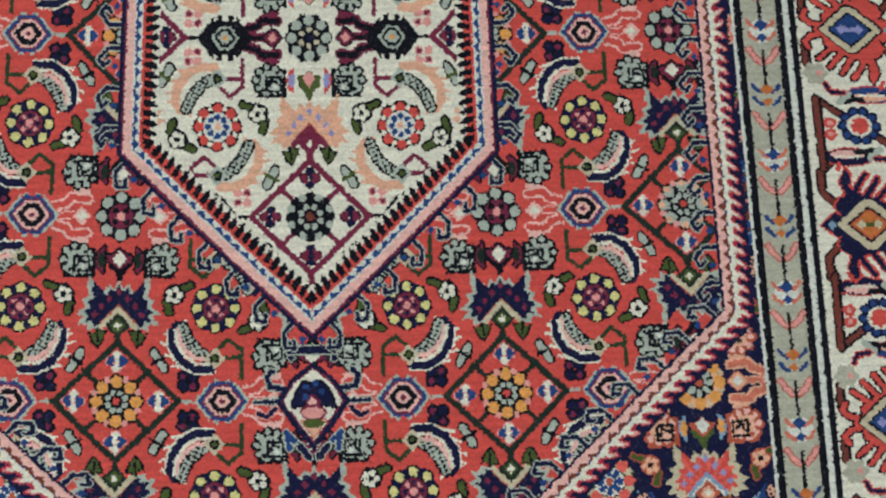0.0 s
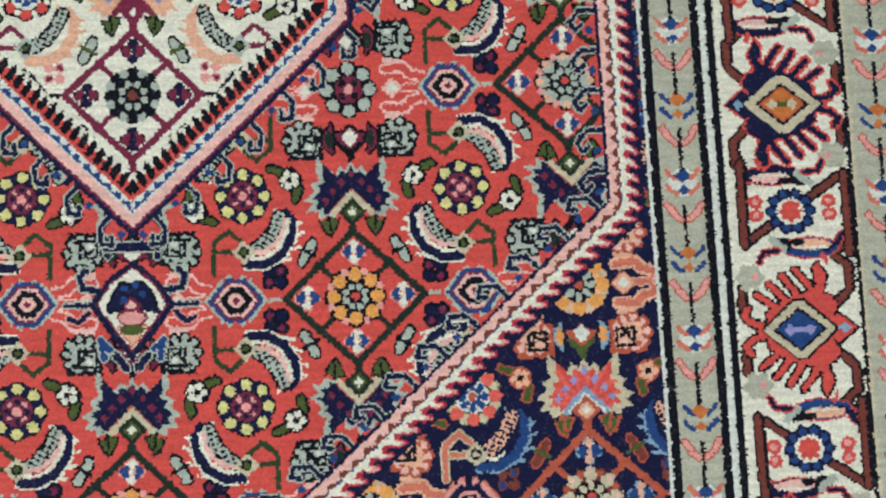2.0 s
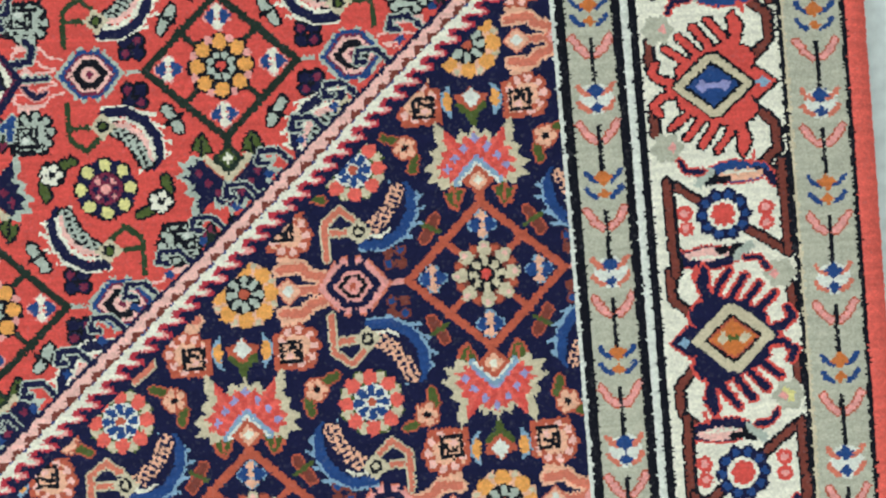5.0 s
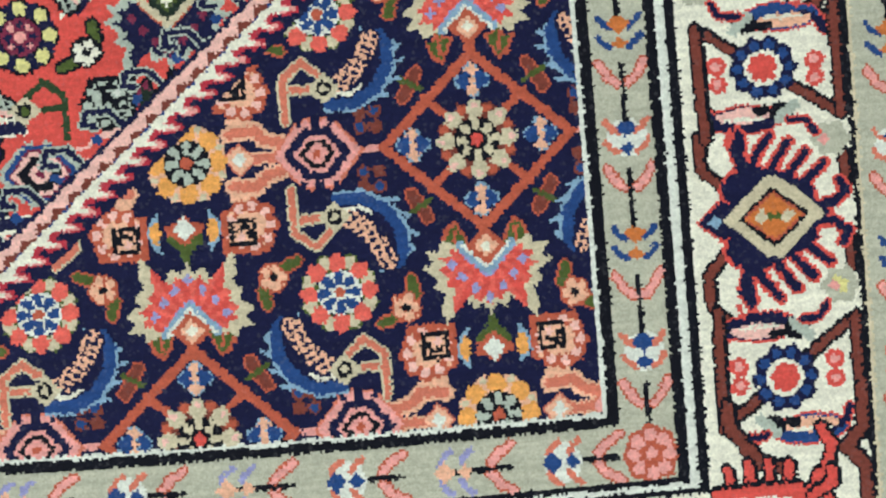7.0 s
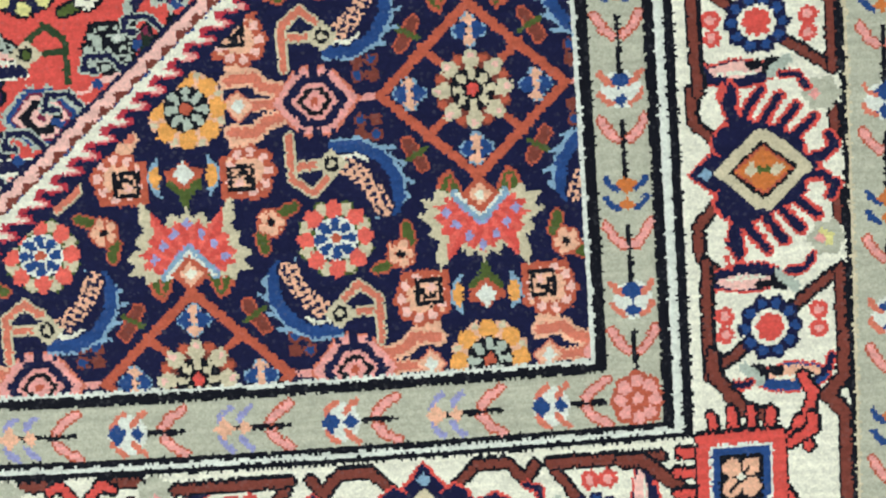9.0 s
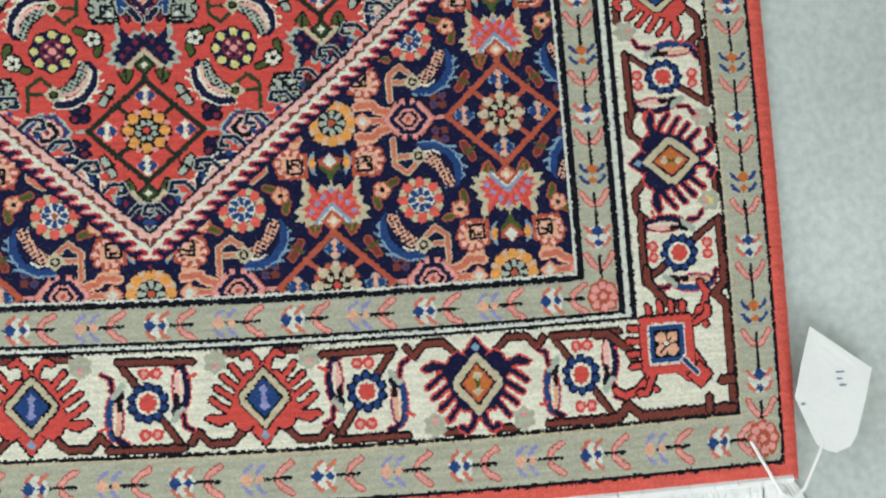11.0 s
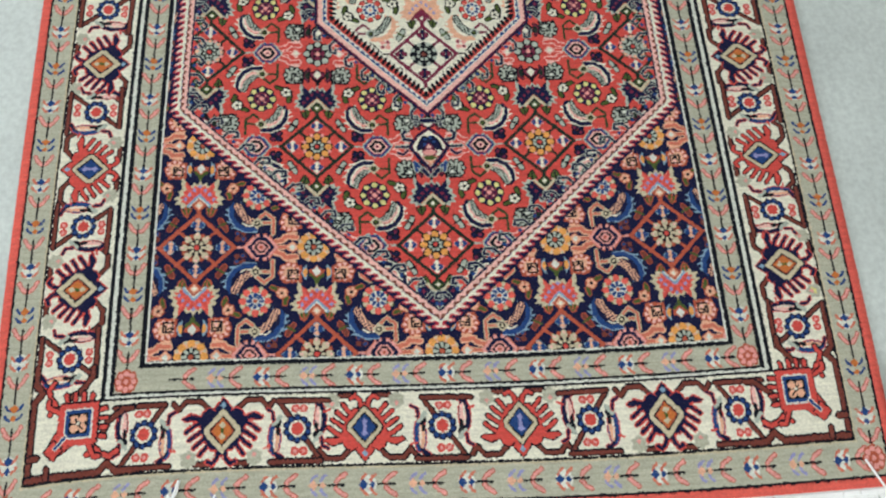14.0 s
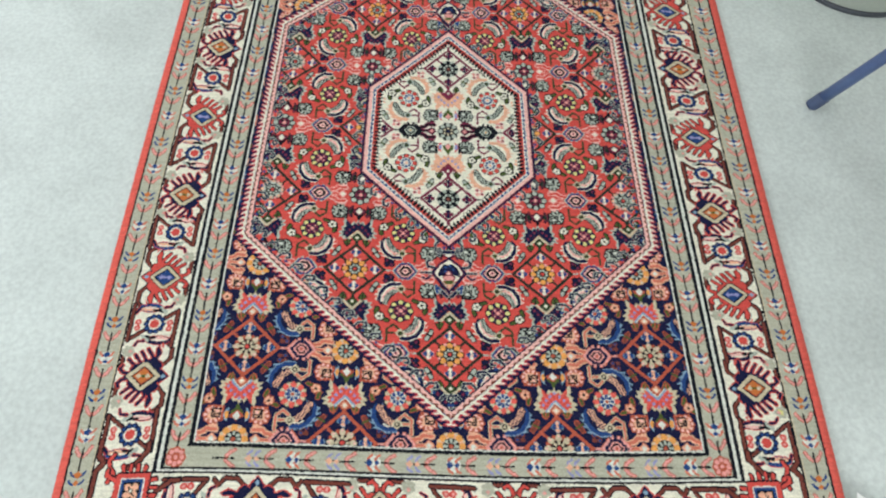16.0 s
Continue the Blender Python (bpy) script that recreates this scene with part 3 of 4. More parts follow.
GROUNDS = (("navy", zone == Z_NAVY), ("red", zone == Z_RED), ("ivory", zone == Z_IVORY))
SITES = [(i, j) for j in range(-5, 6) for i in range(-3, 4)]
for key, clip in GROUNDS:
    c = PAL[key]
    for i, j in SITES:
        cu, cv = i * CELL_U, row(j)
        if (i + j) % 2:
            continue
        for su in (-1, 1):
            P = Pen(cu, cv, 52, clip, su, 1)
            if P.live:
                eye_motif(P.begin("eye_motif", key), c)
            for sv in (-1, 1):
                P = Pen(cu, cv, 60, clip, su, sv)
                if not P.live:
                    continue
                cluster(P.begin("four_petal_flower", key), c, 46, 7.4)
                scrap_motif(P.begin("leaf_sprig", key), c, 57, 15)
                square_motif(P.begin("leaf_square", key), c, 15, 17)
        for sv in (-1, 1):
            P = Pen(cu, cv, 50, clip, 1, sv)
            if P.live:
                tulip_motif(P.begin("tulip_motif", key), c)
    for i, j in SITES:
        if (i + j) % 2:
            P = Pen(i * CELL_U, row(j), 34, clip)
            if P.live:
                diamond_motif(P.begin("diamond_motif", key), c)
    for i, j in SITES:
        if (i + j) % 2 == 0:
            for sv in (-1, 1):
                P = Pen(i * CELL_U, row(j), 50, clip, 1, sv)
                if P.live:
                    fan_motif(P.begin("fan_palmette", key), c)
            for su in (-1, 1):
                for sv in (-1, 1):
                    P = Pen(i * CELL_U + su * 36, j * CELL_V - sv * 34.5, 27, clip, su, sv)
                    if not P.live:
                        continue
                    for k in (-1, 1):
                        bird_motif(P.begin("curved_leaf", key), c, k)
                        bud_motif(P.begin("flower_bud", key), c, k)
                    rosette_small(P.begin("small_rosette", key), key)
    for i, j in SITES:
        P = Pen(i * CELL_U, row(j), 27, clip)
        if not P.live:
            continue
        if (i + j) % 2:
            rosette_in_diamond(P.begin("large_rosette", key), key, abs(j) == 1)
        else:
            if key == "navy" and abs(i) == 1:  # woven nearer to the edge
                P = Pen(i * (CELL_U + 1.9), row(j), 27, clip)
            rosette_between(P.begin("large_rosette", key), key, i, j)

# hooked trellis along the inside of the big hexagon and round the medallion
def hooks(corners, zone_mask, key, step, inward):
    for (x0, y0), (x1, y1) in zip(corners, corners[1:]):
        length = math.hypot(x1 - x0, y1 - y0)
        tx, ty = (x1 - x0) / length, (y1 - y0) / length
        nx, ny = -ty * inward, tx * inward
        count = int(length / step)
        for k in range(count):
            s = (k + 0.5) * length / count
            for su in (-1, 1):
                for sv in (-1, 1):
                    P = Pen((x0 + tx * s) * su, (y0 + ty * s) * sv, 14, zone_mask)
                    if not P.live:
                        continue
                    P.begin("hook_motif", key)
                    f = lambda p, q: ((tx * p + nx * q) * su, -(ty * p + ny * q) * sv)
                    P.fill(P.line([f(-3, 0), f(-3, 4.5), f(1, 8), f(4, 6), f(2, 4)], 1.5), "blue", "grey")
                    P.fill(P.line([f(-3, 0), f(-3, 4.5), f(1, 8), f(4, 6), f(2, 4)], 1.5), "navy")
                    P.fill(P.loz(*f(4, 1.5), 1.6, 1.6), "blue")


hooks([(154.6, 0), (154.6, 110), (0, 248.4)], zone == Z_RED, "red", 13.5, 1)
hooks([(74.8, 0), (74.8, 46), (0, 116.8)], zone == Z_RED, "red", 13.5, -1)

# ---- borders ----
MAIN = zone == Z_MAIN
SIDE_U, END_V = 213.4, 316.2


def border_pen(side, s, d, reach, clip, flip=1, dsign=1):
    """side: e, w, n or s; s: along the border; d: from its middle. a grows outwards, b along."""
    if side in "ew":
        out = 1 if side == "e" else -1
        return Pen(out * (SIDE_U + d), s, reach, clip, out * dsign, flip)
    out = 1 if side == "n" else -1
    return Pen(s, out * (END_V + d), reach, clip, flip, -out * dsign, swap=True)


def vine(P):
    """The vine past a palmette, on its plain side."""
    for t in (-1, 1):
        P.fill(P.line([(-15.5, 28 * t), (-12, 25 * t), (-16.5, 21 * t), (-16.5, 13 * t), (-9, 5 * t)], 2.0), "brown", "black")
        P.fill(P.line([(17.5, 6.5 * t), (17.5, 14 * t)], 2.0), "brown", "black")


def palmette(P, warm):
    body, rim = ("navy", "red") if warm else ("red", "black")
    wing = [(-9.5, 2), (-12.4, 7.6), (-10.4, 10.8), (-7.8, 12), (-9.6, 17.5), (-7, 22.5), (-5.6, 20.5), (-6, 14.4), (-1, 11.6), (3, 10.4), (7, 8.4), (10, 6), (10, 3), (0, 7)]
    fingers = ([(-4.6, 12), (-3.2, 15.6), (0.2, 20)], [(-0.4, 11), (4.4, 18)], [(3.4, 9.4), (8.6, 15.4)], [(7, 7.4), (12.6, 12)])
    for grow, yarn in ((1.5, rim), (0.0, body)):
        for t in (-1, 1):
            shape = [(x, y * t) for x, y in wing]
            if grow:
                P.fill(P.line(shape + shape[:1], grow), yarn)
            P.fill(P.poly(shape), yarn)
            for p in fingers:
                P.fill(P.line([(x, y * t) for x, y in p], 1.9 + grow), yarn)
            P.fill(P.line([(9, 1.6 * t), (14.5, 2.4 * t), (17.4, 5 * t), (16, 7.5 * t)], 2.0 + grow), yarn)
        P.fill(P.loz(-12, 0, 6 + grow * 0.7, 5 + grow * 0.7), yarn)
        P.fill(P.loz(0, 0, 13.6 + grow * 0.7, 12.6 + grow * 0.7), yarn)
    P.fill(P.loz(-14, 0, 2.0, 1.8), "skyblue")
    P.fill(P.loz(0, 0, 11.6, 10.8) & (np.abs(P.b) < 9.4), "beige", "black" if not warm else "beige")
    P.fill(P.loz(0, 0, 8.6, 7.6), "black")
    P.fill(P.loz(0, 0, 7.4, 6.4), "rust" if warm else "blue")
    if warm:
        P.fill(P.loz(0, 0, 6.6, 5.6), "amber")
    for t in (-1, 1):
        P.fill(P.loz(3.1 * t, 0, 2.0, 2.0), "beige" if warm else "mauve")
    P.fill(P.rect(0, 0, 1.6, 0.9), "green" if warm else "mauve")


def blotch(P, t):
    P.fill(P.disc(14.5, 18 * t, 4.0, 3.8) | P.petals(14.5, 18 * t, 6, 3.4, 1.4), "sage")
    P.fill(P.loz(13, 18 * t, 1.5, 1.5), "pink")


def border_flower(P):
    """b < 0 lies towards the warm palmette."""
    P.fill(P.line([(-15.5, -11), (17.5, 13)], 1.9), "brown", "black")
    P.fill(P.line([(-15.5, -11), (-15, 17)], 2.1), "brown", "black")
    P.fill(P.line([(17.5, -15), (17.5, 13)], 2.1), "brown", "black")
    for a in (-11, 12):
        for t in (-2.2, 2.4):
            P.fill(P.disc(a, t + 1, 2.3), "red")
            P.fill(P.disc(a, t + 1, 1.1), "pink")
    P.fill(scallop(P, 8.2, 10, 1.3), "navy")
    P.fill(P.petals(0, 0, 10, 6.0, 1.25), "blue")
    P.fill(P.disc(0, 0, 4.5), "ivory")
    P.fill(scallop(P, 3.6, 8, 0.6), "red")


def border_leaf(P, t):
    """A small curved leaf beside the flower; t = -1 towards the warm palmette."""
    q = lambda pts: [(-a * t, b * t) for a, b in pts]
    near = "peach" if t < 0 else "blush"
    tail = P.line(q([(10, 13), (14, 11), (15, 8.4)]), 2.0)
    P.fill(P.disc(-5 * t, 12.6 * t, 9.0, 3.3) | tail, "navy" if t > 0 else "blue", "red")
    P.fill(tail, "navy")
    P.fill(P.disc(-5.5 * t, 11.6 * t, 6.6, 1.8), near)
    P.fill(P.disc(-1.0 * t, 10.6 * t, 2.4, 1.2), "black")
    P.fill(P.line(q([(1, 12.6), (10, 12.4)]), 0.9), "ivory")
    P.fill(P.line(q([(9, 15), (10, 18)]), 1.3), "red")
    P.fill(P.disc(3.6 * t, 11.4 * t, 3.0, 2.6), "black")
    P.fill(P.line(q([(-6.6, 9.6), (-3.0, 13)]), 2.6), "grey")
    P.fill(P.line(q([(-5, 13.4), (-9.5, 13.8), (-11, 17)]), 1.5), "navy", "red")


def corner_motif(P):
    """The red rosette with a blue square that turns the border round the corner."""
    for f in (lambda x, y: (x, y), lambda x, y: (y, x)):
        q = lambda pts: [f(*p) for p in pts]
        P.fill(P.line(q([(25.5, -33), (25.5, -24), (21, -19), (25.5, -14), (25.5, 25.5)]), 2.8), "brown", "black")
        P.fill(P.line(q([(25.5, 15), (21, 15)]), 2.6), "brown", "black")
        P.fill(P.line(q([(-7, -31), (-7, -26), (0, -17), (6, -15)]), 2.6), "brown", "black")
        for x, y in ((-8, -16), (-3, -17), (2, -17), (7, -16.5)):
            P.fill(P.line(q([(x * 0.9, y + 5), (x, y)]), 2.0), "red", "black")
        for pts in ([(8, -9), (14, -10), (16, -7)], [(13, -12), (16, -15), (17.5, -20), (15, -24)], [(9, 2), (13, 8), (15, 13)], [(11, -8), (17, -11), (17, -14)]):
            P.fill(P.line(q(pts), 2.3), "red", "black")
    P.fill(P.loz(12, 12, 5, 5), "red", "black")
    P.fill(P.rect(-1, -1, 10.8, 10.8), "red", "black")
    P.fill(P.rect(0, 0, 10.5, 10.5) & (P.a + P.b < 18), "red")
    sq = lambda k: P.rect(-1, -1, k, k) & (P.a + P.b < k * 1.35)
    P.fill(P.line([(5, 5), (11, 11)], 1.6), "blue", "ivory")
    P.fill(sq(8.0), "white")
    P.fill(sq(7.2), "blue")
    P.fill(P.rect(-1, -1, 5.4, 5.4), "black")
    P.fill(P.petals(-1, -1, 4, 3.4, 2.3, 0.5), "peach")
    P.fill(P.line([(-3.5, 2), (-1, -1), (1, -3.5)], 1.0), "black")
    P.fill(P.disc(-1, -1, 0.9), "ivory")


# palmettes and flowers along each side; every second palmette is warm
SIDES = {
    "e": [(v, k % 2 == 0) for k, v in enumerate((-232.8, -156.5, -79.3, 0, 79.5, 152, 229))],
    "w": [(v, k % 2 == 0) for k, v in enumerate((-231.2, -153.8, -79.6, -1, 77.5, 152, 229))],
    "s": [(-124, True), (-45.5, False), (41.4, False), (125.6, True)],
    "n": [(-124, True), (-44, False), (44, False), (124, True)]}
FLOWERS = {
    "e": [(v, -1 if k % 2 == 0 else 1) for k, v in enumerate((-271.8, -195.8, -116.4, -39.5, 42, 115, 192, 270))],
    "w": [(v, -1 if k % 2 == 0 else 1) for k, v in enumerate((-271.8, -191.8, -114.4, -39, 41.5, 115, 192, 270))],
    "s": [(-167.6, -1), (-82.6, 1), (-2.4, 1), (81.4, -1), (168.2, 1)],
    "n": [(-168, -1), (-86, 1), (0, 1), (87, -1), (168, 1)]}
for side in "ewsn":
    along = -1 if side in "ew" else 1
    for s, warm in SIDES[side]:
        P = border_pen(side, s, 0, 32, MAIN, 1, 1 if warm else -1)
        vine(P.begin("vine", "main"))
        for t in (-1, 1):
            blotch(P.begin("faded_flower", "main"), t)
            if side == "e" and s < -200 and t > 0:
                P.fill(P.line([(13.5, 16.5), (15.5, 17.5), (15, 19.5)], 1.6), "yellow")
    for s, flip in FLOWERS[side]:
        P = border_pen(side, s, 0, 26, MAIN, flip)
        for t in (-1, 1):
            border_leaf(P.begin("border_leaf", "main"), t)
        border_flower(P.begin("border_flower", "main"))
    for s, warm in SIDES[side]:
        P = border_pen(side, s, 0, 28, MAIN, 1, 1 if warm else -1)
        palmette(P.begin("palmette", "main"), warm)
for su in (-1, 1):
    for sv in (-1, 1):
        P = Pen(su * 206, sv * 308.5, 34, MAIN, su, -sv)
        corner_motif(P.begin("corner_motif", "main"))


def guard_unit(P, key, warm, flower, end=False):
    """A leaf pair on its stem, then a two-tiered flower; b < 0 is the way the leaves open."""
    P.begin("guard_leaf", key)
    P.fill(P.line([(0, 9), (0, -4.5)], 1.25), "black")
    for t in (-1, 1):
        P.fill(P.line([(1.4 * t, 0.2), (3.4 * t, -1.6), (5.4 * t, -5)], 1.7), "pink", "rust")
    P.fill(P.line([(0, 3), (0, -3)], 1.1), "black")
    if not flower:
        return
    P.begin("guard_flower", key)
    arm, eye = ("clay", "blue") if warm else ("mauve", "peach") if end else ("blue", "amber")
    if warm:
        P.fill(P.disc(0, -17.2 if end else -12.4, 4.8, 4.7), "white")
    for b, r in ((-14.6, 2.3), (-19.6, 1.5)) if end else ((-9.8, 1.5), (-14.8, 2.3)):
        for t in (-1, 1):
            P.fill(P.line([(2.2 * t, b + 1.0), (4.0 * t, b - 0.2), (5.0 * t, b - 1.8)], 1.5), arm)
        P.fill(P.loz(0, b, r + 0.5, r + 0.3), eye)


def guard_circle(P):
    P.fill(scallop(P, 7.0, 8, 0.9), "rust")
    P.fill(P.petals(0, 0, 8, 4.4, 1.55), "pink")
    P.fill(P.disc(0, 0, 1.4), "pink")


for key, zid, gu, gv, su0, sv0, step in (("guard_in", Z_GUARD1, 179.9, 286.8, 167.4, -274.7, 26.15), ("guard_out", Z_GUARD2, 243, 346.2, 233.5, -337.4, 26.8)):
    clip = zone == zid
    for out in (-1, 1):
        for k in range(int(-2 * sv0 / step) + 1):
            P = Pen(out * gu, sv0 + step * k, 24, clip)
            guard_unit(P, key, k % 2 == 0, True)
        for k in range(int(2 * su0 / step) + 1):
            P = Pen(su0 - step * k, out * gv, 24, clip, -1, 1, swap=True)
            guard_unit(P, key, k % 2 == 1, k > 0, True)
        for o2 in (-1, 1):
            P = Pen(out * gu, o2 * gv, 12, clip)
            guard_circle(P.begin("corner_rosette", key))

# ---- the knots become meshes, one a part ----
def tidy():
    """Tufts of a motif that lie apart from its largest piece go to the ground round it."""
    piece = np.arange(owner.size, dtype=np.int32).reshape(owner.shape)
    same_h, same_v = owner[:, 1:] == owner[:, :-1], owner[1:] == owner[:-1]
    for _ in range(70):
        for a, b, same in ((np.s_[:, 1:], np.s_[:, :-1], same_h), (np.s_[1:], np.s_[:-1], same_v)):
            low = np.minimum(piece[a], piece[b])
            piece[a] = np.where(same, low, piece[a])
            piece[b] = np.where(same, low, piece[b])
    ids, inverse, count = np.unique(piece, return_inverse=True, return_counts=True)
    who = owner.ravel()[ids]
    most = np.zeros(len(PARTS), np.int64)
    np.maximum.at(most, who, count)
    parent = np.array([0] + [p[1] for p in PARTS[1:]])
    stray = (parent[who] > 0) & (count < most[who])
    owner[...] = np.where(stray, parent[who], who)[inverse].reshape(owner.shape)


def weave():
    jit = np.random.RandomState(4)
    gu, gv = np.meshgrid(np.arange(NU + 1) / RES - KNOT_U, np.arange(NV + 1) / RES - KNOT_V)
    gx, gy = lay(gu + jit.normal(0, 0.10, gu.shape), gv + jit.normal(0, 0.10, gu.shape))
    # old dark-dyed wool wears lower than the light wool
    low = np.isin(chart, [YARN_INDEX[k] for k in ("black", "navy", "brown", "pine")]).astype(float)
    acc = np.zeros(gu.shape)
    for dy in (0, 1):
        for dx in (0, 1):
            acc[dy:dy + low.shape[0], dx:dx + low.shape[1]] += low / 4
    gz = -0.0006 * acc + jit.normal(0, 0.00013, gu.shape)
    gz += 0.0012 * np.sin(gu * 0.021 + 1) * np.sin(gv * 0.017)
    edge = np.maximum(np.abs(gu) - KNOT_U, np.abs(gv) - KNOT_V) + 5
    gz -= np.clip(edge, 0, 5) ** 2 / 25 * 0.004
    co = np.stack([gx, gy, gz], -1).reshape(-1, 3)
    w = gu.shape[1]
    iy, ix = np.divmod(np.arange(chart.size), chart.shape[1])
    base = iy * w + ix
    quads = np.stack([base, base + 1, base + w + 1, base + w], 1)
    tidy()
    flat, yarn = owner.ravel(), chart.ravel()
    order = np.argsort(flat, kind="stable")
    cuts = np.searchsorted(flat[order], np.arange(len(PARTS) + 1))
    rug = thing("rug", "red, navy and ivory hand-knotted wool rug flat on the floor", "rug")
    made = {}
    for k in range(1, len(PARTS)):
        sel = order[cuts[k]:cuts[k + 1]]
        if len(sel) == 0:
            continue
        name, parent, label = PARTS[k]
        used, inv = np.unique(quads[sel], return_inverse=True)
        yarns, slot = np.unique(yarn[sel], return_inverse=True)
        mesh = bpy.data.meshes.new(name)
        mesh.vertices.add(len(used))
        mesh.vertices.foreach_set("co", co[used].astype(np.float32).ravel())
        mesh.loops.add(4 * len(sel))
        mesh.loops.foreach_set("vertex_index", inv.astype(np.int32).ravel())
        mesh.polygons.add(len(sel))
        mesh.polygons.foreach_set("loop_start", np.arange(0, 4 * len(sel), 4, dtype=np.int32))
        for y in yarns:
            mesh.materials.append(WOOL[y])
        mesh.polygons.foreach_set("material_index", slot.astype(np.int32).ravel())
        mesh.update(calc_edges=True)
        ob = new(name, mesh)
        ob.parent = made.get(parent, rug)
        made[k] = tagged(ob, label)
    return rug


rug = weave()
# the flat woven back, a solid body under the pile
bm = bmesh.new()
sides = [(-254 + 50.8 * k, -357) for k in range(10)] + [(254, -357 + 71.4 * k) for k in range(10)] + [(254 - 50.8 * k, 357) for k in range(10)] + [(-254, 357 - 71.4 * k) for k in range(10)]
ring = [lay(u, v) for u, v in sides]
lowv = [bm.verts.new((x, y, FLOOR_Z)) for x, y in ring]
topv = [bm.verts.new((x, y, -0.0045)) for x, y in ring]
bm.faces.new(topv)
bm.faces.new(lowv[::-1])
for i in range(40):
    bm.faces.new((lowv[i], lowv[(i + 1) % 40], topv[(i + 1) % 40], topv[i]))
part("backing", bm, COTTON, rug, "flat woven cotton foundation")

# ---- fringe and loose things ----
def strand(bm, pts, r, sides=4):
    """A cord along points, as a closed tube."""
    pts = [Vector(p) for p in pts]
    rings = []
    for i, p in enumerate(pts):
        d = (pts[min(i + 1, len(pts) - 1)] - pts[max(i - 1, 0)]).normalized()
        side = d.cross(Vector((0, 0, 1)))
        side = side.normalized() if side.length > 1e-4 else Vector((1, 0, 0))
        up = side.cross(d)
        rr = r * (0.75 if i == len(pts) - 1 else 1.0)
        rings.append([bm.verts.new(p + (side * math.cos(w) + up * math.sin(w)) * rr) for w in (2 * math.pi * (k + 0.5) / sides for k in range(sides))])
    for a, b in zip(rings, rings[1:]):
        for k in range(sides):
            bm.faces.new((a[k], a[(k + 1) % sides], b[(k + 1) % sides], b[k]))
    bm.faces.new(rings[0][::-1])
    bm.faces.new(rings[-1])


rnd = random.Random(11)


def tassel(u, end):
    """Looped warp ends at the rug's end and the cords that hang from them, lying on the floor."""
    bm = bmesh.new()
    x0, y0 = lay(u, end * 360.8)
    pitch = 510 / 150 * 0.0022
    # the cords lie long, or folded under the edge, by turns along the rug
    folded = math.exp(-((u - 118) / 20) ** 2) + 0.6 * math.exp(-((u - 14) / 9) ** 2) if end < 0 else 0.0
    long = (0.046 + 0.005 * math.sin(u * 0.045 + 0.7)) * (1 - 0.72 * min(1.0, folded)) + rnd.uniform(-0.004, 0.004)
    lean = 0.22 * math.sin(u * 0.06 + 1.0) + 0.16 * math.sin(u * 0.021) + rnd.uniform(-0.10, 0.10)
    lean += 0.9 * max(0.0, (abs(u) - 240) / 15) * (1 if u > 0 else -1)  # the corner tufts splay
    for k in range(5):
        w = pitch * ((k + 0.5) / 5 - 0.5)
        strand(bm, [(x0 + w, y0 - end * 0.002, -0.0035), (x0 + w, y0 + end * 0.0015, -0.0012), (x0 + w, y0 + end * 0.005, -0.0030), (x0 + w, y0 + end * 0.008, FLOOR_Z + 0.0025)], 0.00125)
    for k in range(15):
        w = pitch * rnd.uniform(-0.6, 0.6)
        a = lean + rnd.gauss(0, 0.11)
        n = long * rnd.uniform(0.8, 1.12)
        bend = rnd.gauss(0, 0.32)
        p = [Vector((x0 + w, y0 + end * 0.005, FLOOR_Z + 0.0055))]
        lift = rnd.uniform(0.0, 0.0042)
        for i in range(1, 7):
            f = i / 6
            turn = a + bend * f + 0.35 * math.sin(f * 6 + k) * f
            p.append(p[-1] + Vector((math.sin(turn), end * math.cos(turn), 0)) * n / 6)
            p[-1].z = FLOOR_Z + 0.0014 + lift * (1 - 0.7 * f) + max(0.0, 0.0035 * (1 - f * 1.6))
        strand(bm, p, rnd.uniform(0.0010, 0.0014), 5)
    part("tassel", bm, COTTON, rug, "white cotton fringe tassel" if u < -250 else "")


for end in (-1, 1):
    for k in range(150):
        tassel(-255 + 510 * (k + 0.5) / 150 + rnd.uniform(-0.6, 0.6), end)


def cord(name, label, pts, r, parent=None):
    bm = bmesh.new()
    strand(bm, pts, r, 6)
    ob = part(name, bm, COTTON, parent)
    return ob if parent else tagged(ob, label, "cord")


def on_rug(u, v, up=0.0):
    x, y = lay(u, v)
    return Vector((x, y, up))


# loose cotton ends that lie over the rug's near end
cord("loose_thread", "loose white cotton thread lying over the rug's edge", [on_rug(-130, -364, -0.004), on_rug(-138, -359, 0.003), on_rug(-146, -354, 0.003), on_rug(-149, -350, 0.003), on_rug(-147, -346, 0.003), on_rug(-146, -341, 0.002)], 0.0026)
cord("loose_thread", "thick white cotton thread end on the rug's border", [on_rug(-145, -355, 0.004), on_rug(-149, -352, 0.005), on_rug(-151, -348, 0.004)], 0.0030)
cord("loose_thread", "loose white cotton thread lying over the rug's edge", [on_rug(-137, -362, -0.002), on_rug(-130, -360, 0.003), on_rug(-128, -355, 0.003), on_rug(-126, -349, 0.002)], 0.0016)
cord("loose_thread", "short white cotton thread at the rug's end", [on_rug(-8, -362, -0.002), on_rug(0, -359, 0.003), on_rug(8, -355, 0.003), on_rug(12, -357, 0.003), on_rug(11, -361, 0.001)], 0.0013)
